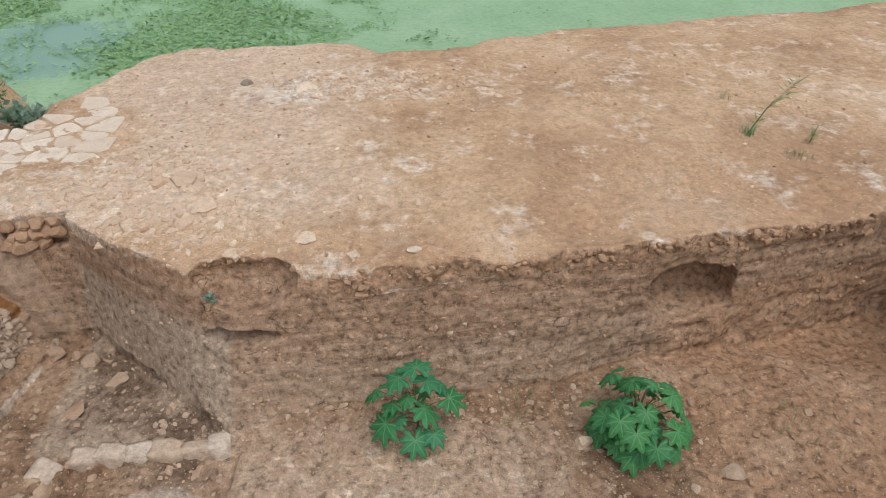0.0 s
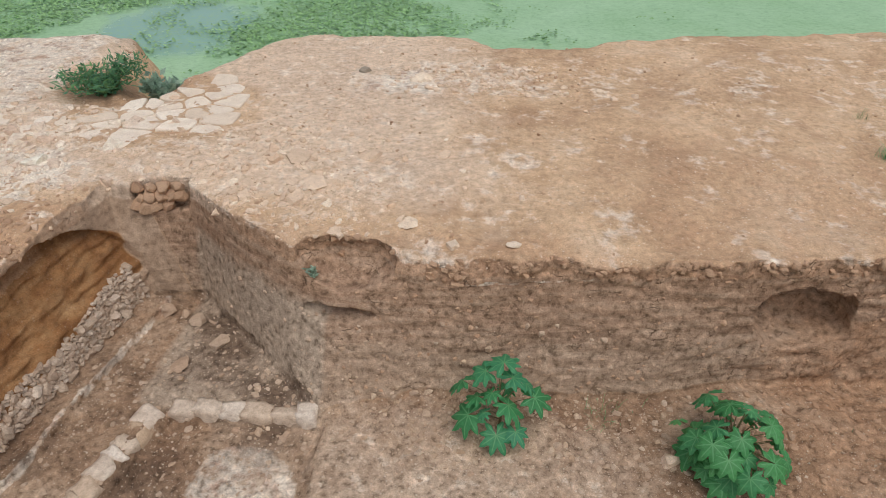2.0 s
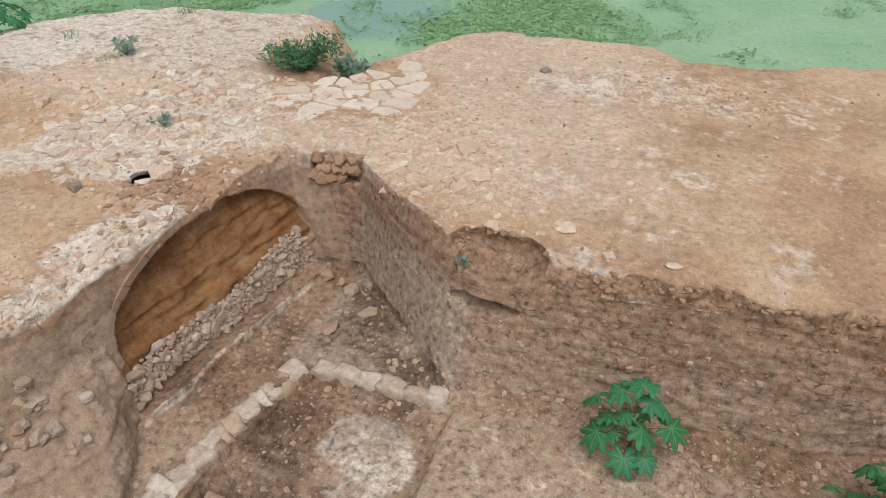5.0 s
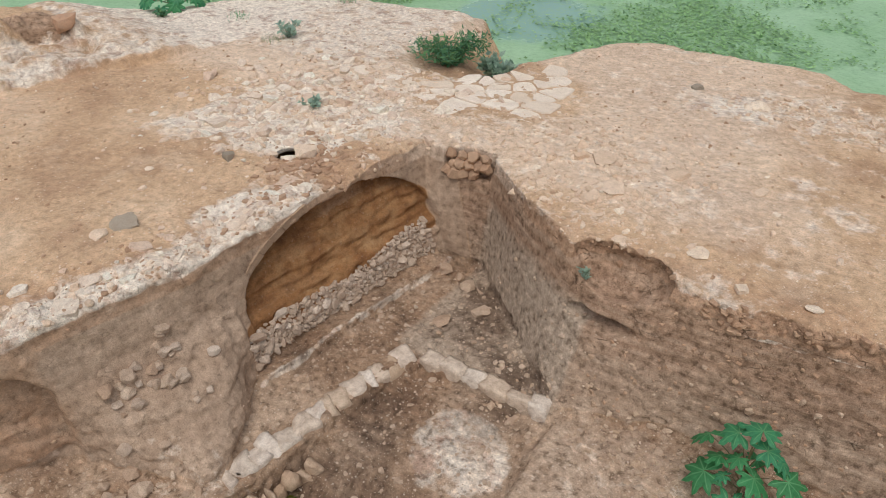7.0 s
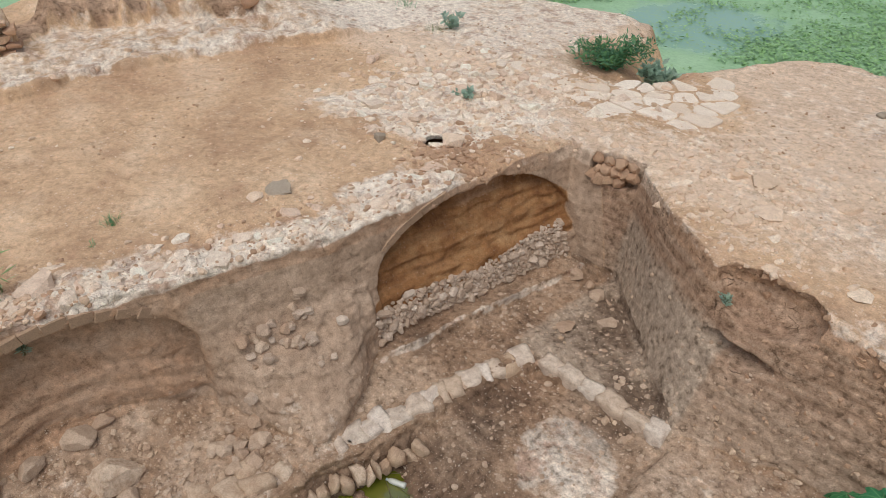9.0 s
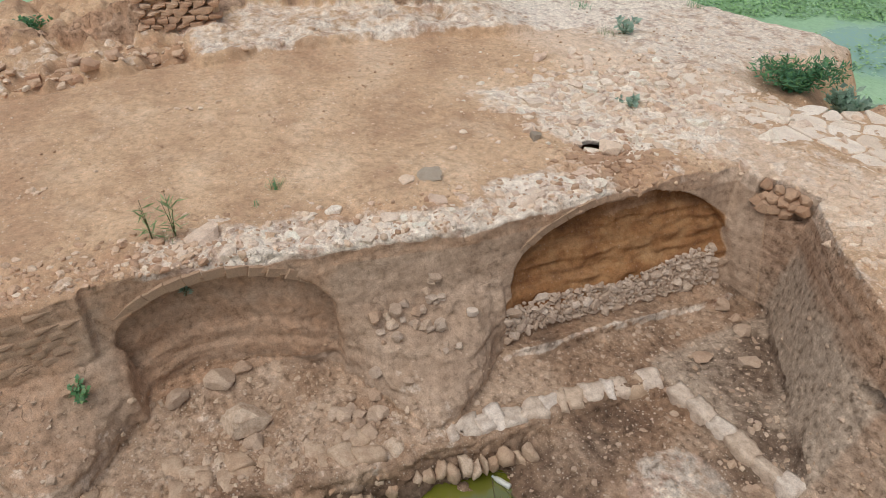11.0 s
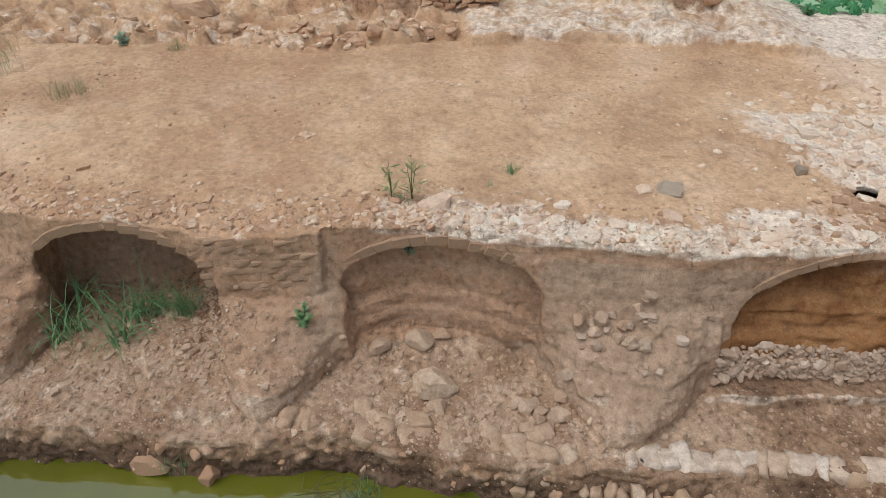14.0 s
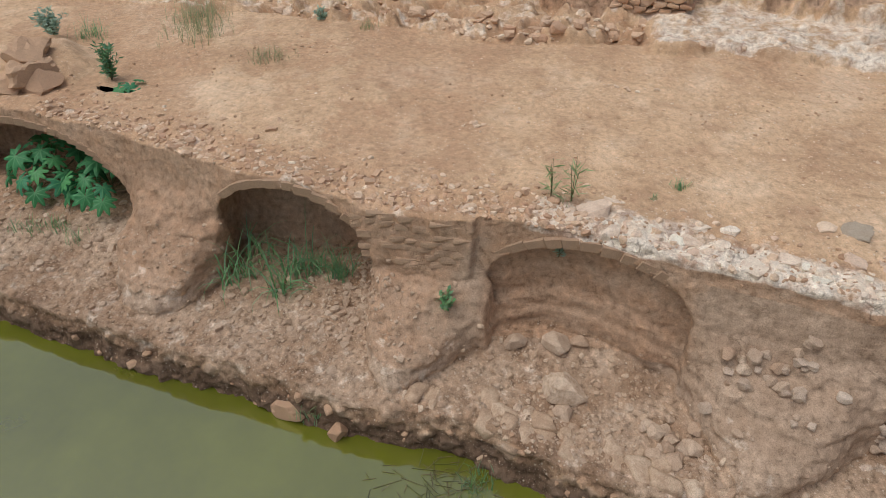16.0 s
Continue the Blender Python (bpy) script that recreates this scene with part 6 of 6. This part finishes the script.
castor_plant(-9.5, -8.45, dome(20, 0.8, 0.85, 5, 0.25, (1.0, 1.5)), "castor plant growing in the dark deep niche", 6, -0.6, 0.8)
castor_plant(-9.65, -9.7, dome(22, 0.85, 1.0, 7, 0.3, (1.0, 1.5)), "castor plant growing in the dark deep niche", 8, -0.6, 0.95)
castor_plant(-10.75, -8.5, [(0.1, 0.15, 0.62, 0.8), (0.25, 0.0, 0.6, 0.8), (0.05, -0.15, 0.58, 0.7), (-0.1, 0.2, 0.66, 0.6), (0.2, 0.3, 0.55, 0.7)], "castor shoot rising from the hole in the vault", 9, 3.0, 0.6, base_z=-0.6)
castor_plant(-16.5, 10.2, dome(34, 0.85, 0.8, 11, 0.15, (0.9, 1.3)), "bushy castor plant on the far bank by the pond", 12, 3.0, 0.8)


def blades(vs, fs, x, y, z, n, spread, length, width, seed, lean=0.5, segs=4):
    """Adds a tuft of bent grass blades."""
    r = random.Random(seed)
    for i in range(n):
        a = r.uniform(0, 6.283)
        bx, by = x + r.gauss(0, spread), y + r.gauss(0, spread)
        ln = length * r.uniform(0.5, 1.1)
        w = width * r.uniform(0.7, 1.2)
        bend = lean * r.uniform(0.3, 1.3)
        side = (math.cos(a + 1.57) * w, math.sin(a + 1.57) * w)
        base = len(vs)
        for k in range(segs + 1):
            t = k / segs
            ang = bend * 1.9 * t
            out = ln * (1 - math.cos(ang)) / max(ang, 1e-3) if ang > 1e-3 else 0
            up = ln * t * (math.sin(ang) / max(ang, 1e-3))
            out = out * t
            taper = (1 - t) ** 0.7
            px, py, pz = bx + math.cos(a) * out, by + math.sin(a) * out, z + up
            vs.append((px - side[0] * taper, py - side[1] * taper, pz))
            vs.append((px + side[0] * taper, py + side[1] * taper, pz))
        for k in range(segs):
            fs.append([base + 2 * k, base + 2 * k + 1, base + 2 * k + 3, base + 2 * k + 2])


def tuft(x, y, n, spread, length, width, label, material, seed, lean=0.85, start=3.0, name="grass_tuft", z=None):
    vs, fs = [], []
    blades(vs, fs, 0, 0, -0.02, n, spread, length, width, seed, lean)
    ob = new(name, mesh_of(name, vs, fs, material))
    ob.matrix_world = pose(x, y, drop(x, y, start) if z is None else z)
    return tagged(ob, label, "grass", kind="stuff")


def leafy(x, y, radius, height, n, leaf, label, material, seed, start=3.0, name="shrub", z=None, stems=9, narrow=0.22, lean=(0, 0)):
    """A small shrub: several stems, and many leaves set along them."""
    r = random.Random(seed)
    root = thing(name, label, "shrub", pose(x, y, drop(x, y, start) if z is None else z))
    sv, sf, lv, lf = [], [], [], []
    ends = []
    for s in range(stems):
        a, k = r.uniform(0, 6.283), math.sqrt(r.random())
        top = Vector((radius * k * math.cos(a) + lean[0], radius * k * math.sin(a) + lean[1], height * (1 - 0.35 * k * k) * r.uniform(0.75, 1.1)))
        pts = [Vector((0, 0, -0.03)), Vector((top.x * 0.35, top.y * 0.35, top.z * 0.5)), top]
        tube(sv, sf, pts, 0.008, 0.003, 4)
        ends.append(pts)
    for i in range(n):
        pts = r.choice(ends)
        t = 0.15 + 0.85 * r.random()
        p = pts[0].lerp(pts[1], t * 2) if t < 0.5 else pts[1].lerp(pts[2], t * 2 - 1)
        p = p + Vector((r.gauss(0, 1), r.gauss(0, 1), r.gauss(0, 0.7))) * 0.09 * max(radius, 0.15)
        a, e = r.uniform(0, 6.283), r.uniform(-0.3, 1.0)
        d = Vector((math.cos(a) * math.cos(e), math.sin(a) * math.cos(e), math.sin(e)))
        u = d.cross(Vector((r.gauss(0, 1), r.gauss(0, 1), 1))).normalized()
        ln = leaf * r.uniform(0.6, 1.3)
        b = len(lv)
        lv += [tuple(p), tuple(p + d * ln * 0.45 + u * ln * narrow), tuple(p + d * ln), tuple(p + d * ln * 0.45 - u * ln * narrow)]
        lf.append([b, b + 1, b + 2, b + 3])
    put("stems", mesh_of("stems", sv, sf, M_STEM), root)
    put("crown", mesh_of("crown", lv, lf, material), root)
    return root


leafy(-8.55, 11.45, 0.9, 0.66, 2400, 0.13, "feathery green shrub on the bank above the pond", M_SHRUB, 1, stems=26, narrow=0.14)
leafy(-7.6, 11.75, 0.45, 0.5, 330, 0.2, "low broad-leaved weed beside the shrub", M_GREY_LEAF, 2, stems=12, narrow=0.3)
leafy(-12.1, 10.05, 0.3, 0.42, 120, 0.14, "small bluish green weed on the bare terrace", M_GREY_LEAF, 3, stems=7, narrow=0.25)
leafy(-9.05, 7.8, 0.28, 0.13, 110, 0.11, "low grey-green rosette among the stones", M_GREY_LEAF, 4, stems=8, narrow=0.3)
leafy(-15.0, -6.2, 0.24, 0.3, 200, 0.09, "small grey-green bush by the ruin", M_GREY_LEAF, 5, stems=8)
leafy(-12.6, -11.3, 0.4, 0.5, 350, 0.12, "scrubby grey-green bush on the heap", M_GREY_LEAF, 6, stems=12)
leafy(-10.9, -8.9, 0.26, 0.75, 420, 0.12, "feathery green weed standing in the hole of the vault", M_SHRUB, 7, stems=14, narrow=0.13)
leafy(-2.9, 6.72, 0.11, 0.14, 80, 0.07, "small green weed in the eroded corner of the wall", M_GREY_LEAF, 8, start=0.5, stems=5)
leafy(-15.9, 9.4, 0.3, 0.16, 130, 0.1, "creeping green weed on the far bank", M_SHRUB, 9, stems=7)
leafy(-18.2, -1.9, 0.5, 0.2, 300, 0.12, "low green weeds behind the ruin", M_SHRUB, 10, stems=10)
leafy(-18.6, -3.4, 0.5, 0.2, 300, 0.12, "low green weeds behind the ruin", M_SHRUB, 13, stems=10)
xx, _ = face_x(-1.75, -1.12)
leafy(xx, -1.75, 0.16, 0.3, 110, 0.075, "bright green weed rooted in the pier", M_GRASS, 11, z=-1.2, stems=7, narrow=0.35)
xx, _ = face_x(-0.3, -0.5)
leafy(xx + 0.03, -0.3, 0.08, 0.14, 50, 0.08, "small weed on the back of the middle niche", M_GREY_LEAF, 12, z=-0.55, stems=5)
tuft(-9.0, 1.28, 45, 0.05, 0.22, 0.006, "small green grass tuft on the bare terrace", M_GRASS, 1)
tuft(-8.6, 0.9, 16, 0.025, 0.1, 0.006, "tiny green grass tuft on the terrace", M_GRASS, 2)
for i, (x, y) in enumerate(((-8.34, -0.5), (-8.3, -0.22))):
    leafy(x, y, 0.09, 0.72, 40, 0.2, "thin upright weed among rim stones", M_THIN, 20 + i, stems=3, narrow=0.055)
tuft(-8.3, -0.4, 30, 0.1, 0.2, 0.005, "sparse grass among rim stones", M_DRY, 4)
leafy(5.5, 10.5, 0.05, 1.25, 60, 0.2, "tall leaning weed stalk on the bare terrace", M_THIN, 23, stems=2, narrow=0.05, lean=(0.75, 0.25))
tuft(5.52, 10.5, 30, 0.06, 0.35, 0.006, "grass at the foot of a tall weed", M_GRASS, 5)
tuft(6.04, 9.69, 60, 0.1, 0.16, 0.005, "small pale grass tuft on the terrace", M_DRY, 6)
leafy(6.45, 10.15, 0.12, 0.35, 40, 0.12, "thin weed on the bare terrace", M_THIN, 24, stems=2, narrow=0.07)
tuft(5.6, 11.9, 20, 0.05, 0.3, 0.005, "thin pale grass tuft on the terrace", M_DRY, 7)
tuft(-12.4, -6.35, 130, 0.2, 0.32, 0.005, "loose tuft of pale green grass", M_DRY, 8)
tuft(-13.5, -8.5, 200, 0.35, 0.5, 0.006, "wide clump of dry yellowish grass", M_DRY, 9)
tuft(-14.4, -8.9, 180, 0.3, 0.6, 0.006, "wide clump of dry yellowish grass", M_DRY, 10)
tuft(-14.6, -5.0, 50, 0.1, 0.3, 0.005, "sparse pale grass by the ruin", M_DRY, 11)
tuft(-12.9, -10.7, 80, 0.15, 0.5, 0.006, "tuft of tall green grass on the heap", M_GRASS, 12)
tuft(-14.2, 10.4, 60, 0.15, 0.2, 0.006, "low grass on the far bank", M_GRASS, 13)
tuft(-13.0, 13.0, 70, 0.15, 0.2, 0.006, "low grass on the far bank", M_GRASS, 14)
tuft(-12.3, 9.75, 60, 0.12, 0.22, 0.005, "dry grass below a small weed", M_DRY, 15)
tuft(1.2, 6.2, 30, 0.18, 0.35, 0.005, "sparse thin grass at the foot of the wall", M_GRASS, 16, start=-0.8)
tuft(4.9, 5.6, 60, 0.25, 0.18, 0.005, "sparse grass on the spoil heap", M_GRASS, 17, start=-0.8)
# the reeds hanging in the grassy niche
r = random.Random(77)
for i in range(10):
    yy, xx = r.uniform(-5.5, -4.2), r.uniform(-8.4, -7.6)
    tuft(xx, yy, r.randint(7, 18), 0.11, r.uniform(0.75, 1.25), 0.014, "green reedy grass arching out of the niche", M_GRASS, 30 + i, 1.5, -0.55, "reed_clump")
for i in range(4):
    yy, xx = r.uniform(-4.2, -3.5), r.uniform(-8.6, -8.0)
    tuft(xx, yy, 24, 0.08, 0.75, 0.009, "sparse reedy grass at the back of the niche", M_GRASS, 50 + i, 0.8, -0.4, "reed_clump")
for i in range(5):
    tuft(r.uniform(-8.7, -8.2), r.uniform(-10.2, -8.0), 26, 0.1, 0.35, 0.006, "grass under the castor leaves", M_GRASS, 60 + i, 0.6, -0.7)
tuft(-5.42, -1.0, 70, 0.1, 0.3, 0.007, "green weeds at the water's edge", M_GRASS, 70, 0.6, -1.5)
tuft(-5.9, -3.45, 40, 0.1, 0.25, 0.007, "green weeds below the bank", M_GRASS, 71, 0.6, -1.5)

# ---- the litter in the pool ----
M_BOTTLE, bn, bl = nodes_of("cloudy_plastic")
bb = bn["Principled BSDF"]
bb.inputs["Base Color"].default_value = (0.72, 0.74, 0.66, 1)
bb.inputs["Roughness"].default_value, bb.inputs["Transmission Weight"].default_value = 0.3, 0.25
M_CAP, bn, bl = nodes_of("blue_plastic")
bn["Principled BSDF"].inputs["Base Color"].default_value = (0.45, 0.55, 0.62, 1)


def lathe(profile, sides=14):
    vs, fs = [], []
    for z, rad in profile:
        for k in range(sides):
            a = 6.2832 * k / sides
            vs.append((rad * math.cos(a), rad * math.sin(a), z))
    for i in range(len(profile) - 1):
        for k in range(sides):
            fs.append([i * sides + k, i * sides + (k + 1) % sides, (i + 1) * sides + (k + 1) % sides, (i + 1) * sides + k])
    return vs, fs


def bottle(x, y, turn, tip, label):
    root = thing("plastic_bottle", label, "bottle", pose(x, y, WATER_Z + 0.02, 90 + tip, 0, turn))
    put("body", mesh_of("body", *lathe([(0, 0.002), (0.002, 0.036), (0.02, 0.042), (0.09, 0.038), (0.16, 0.042), (0.22, 0.036), (0.255, 0.015), (0.27, 0.014)]), M_BOTTLE, True), root)
    put("cap", mesh_of("cap", *lathe([(0.262, 0.017), (0.283, 0.017), (0.286, 0.002)]), M_CAP, True), root)


bottle(-4.46, 3.5, 20, -12, "empty cloudy plastic bottle floating in the pool")
bottle(-4.62, 2.85, -60, -4, "empty plastic bottle lying in the pool weeds")
bottle(-4.05, 3.05, 150, -8, "empty plastic bottle half sunk in the pool")
vs, fs = [], []
r = random.Random(81)
for i in range(150):
    x, y = r.gauss(-4.45, 0.28), r.gauss(3.1, 0.3)
    a = r.gauss(0.5, 0.7)
    ln = r.uniform(0.12, 0.45)
    tube(vs, fs, [(x, y, WATER_Z + r.uniform(-0.01, 0.03)), (x + ln * math.cos(a), y + ln * math.sin(a), WATER_Z + r.uniform(0.0, 0.05))], 0.006, 0.004, 3)
tagged(new("reed_litter", mesh_of("reed_litter", vs, fs, M_STEM)), "dark broken reeds floating in the pool", "litter", kind="stuff")
vs, fs = [], []
for i in range(70):
    x, y = r.gauss(-5.35, 0.22), r.gauss(-1.4, 0.45)
    a, ln = r.uniform(0, 3.14), r.uniform(0.1, 0.4)
    tube(vs, fs, [(x, y, WATER_Z + 0.005), (x + ln * math.cos(a), y + ln * math.sin(a), WATER_Z + r.uniform(0.0, 0.05))], 0.006, 0.004, 3)
tagged(new("reed_litter", mesh_of("reed_litter", vs, fs, M_STEM)), "broken reeds floating at the bank", "litter", kind="stuff")
tuft(-4.75, 3.25, 60, 0.12, 0.15, 0.008, "bright green weeds at the pool's edge", M_GRASS, 82, 0.6, z=-2.6)
tuft(-4.15, 3.55, 60, 0.1, 0.14, 0.008, "bright green weeds at the pool's edge", M_GRASS, 83, 0.6, z=-2.55)

# ---- the weeds floating on the pond ----
rng = np.random.default_rng(91)
n = 130000
wx, wy = rng.uniform(-22, 5, n), rng.uniform(13, 32, n)
wp = np.stack([wx, wy, 0 * wx], 1)
patchy = 0.45 * fbm(wp, 0.8, 92, 4, 0.6)
dens = 1.2 - np.hypot((wx + 5.6 + 0.3 * (wy - 18)) / 3.3, (wy - 19.0) / 5.5)
dens = np.maximum(dens, 0.7 * smooth(0.6, 1.6, -12.4 - wx + 0.5 * (wy - 18)) * smooth(-24, -16, wx))
dens = dens * 1.5 + patchy
keep = dens > rng.uniform(0.1, 1.0, n)
wx, wy = wx[keep], wy[keep]
n = len(wx)
size, turn = rng.uniform(0.025, 0.06, n), rng.uniform(0, 6.283, n)
k = 4
lv = np.zeros((n, k, 3))
tx, ty = rng.normal(0, 0.3, n), rng.normal(0, 0.3, n)
for j in range(k):
    a = turn + 6.2832 * j / k
    dx, dy = size * np.cos(a), size * 0.75 * np.sin(a)
    lv[:, j] = np.stack([wx + dx, wy + dy, POND_Z + 0.05 + tx * dx + ty * dy + rng.uniform(0, 0.02, n)], 1)
me = mesh_from("pond_weed", lv.reshape(-1, 3), np.arange(n * k).reshape(n, k))
me.materials.append(M_WEED)
tagged(new("pond_weed", me), "mat of small green leaves floating on the pond", "water plants", kind="stuff")
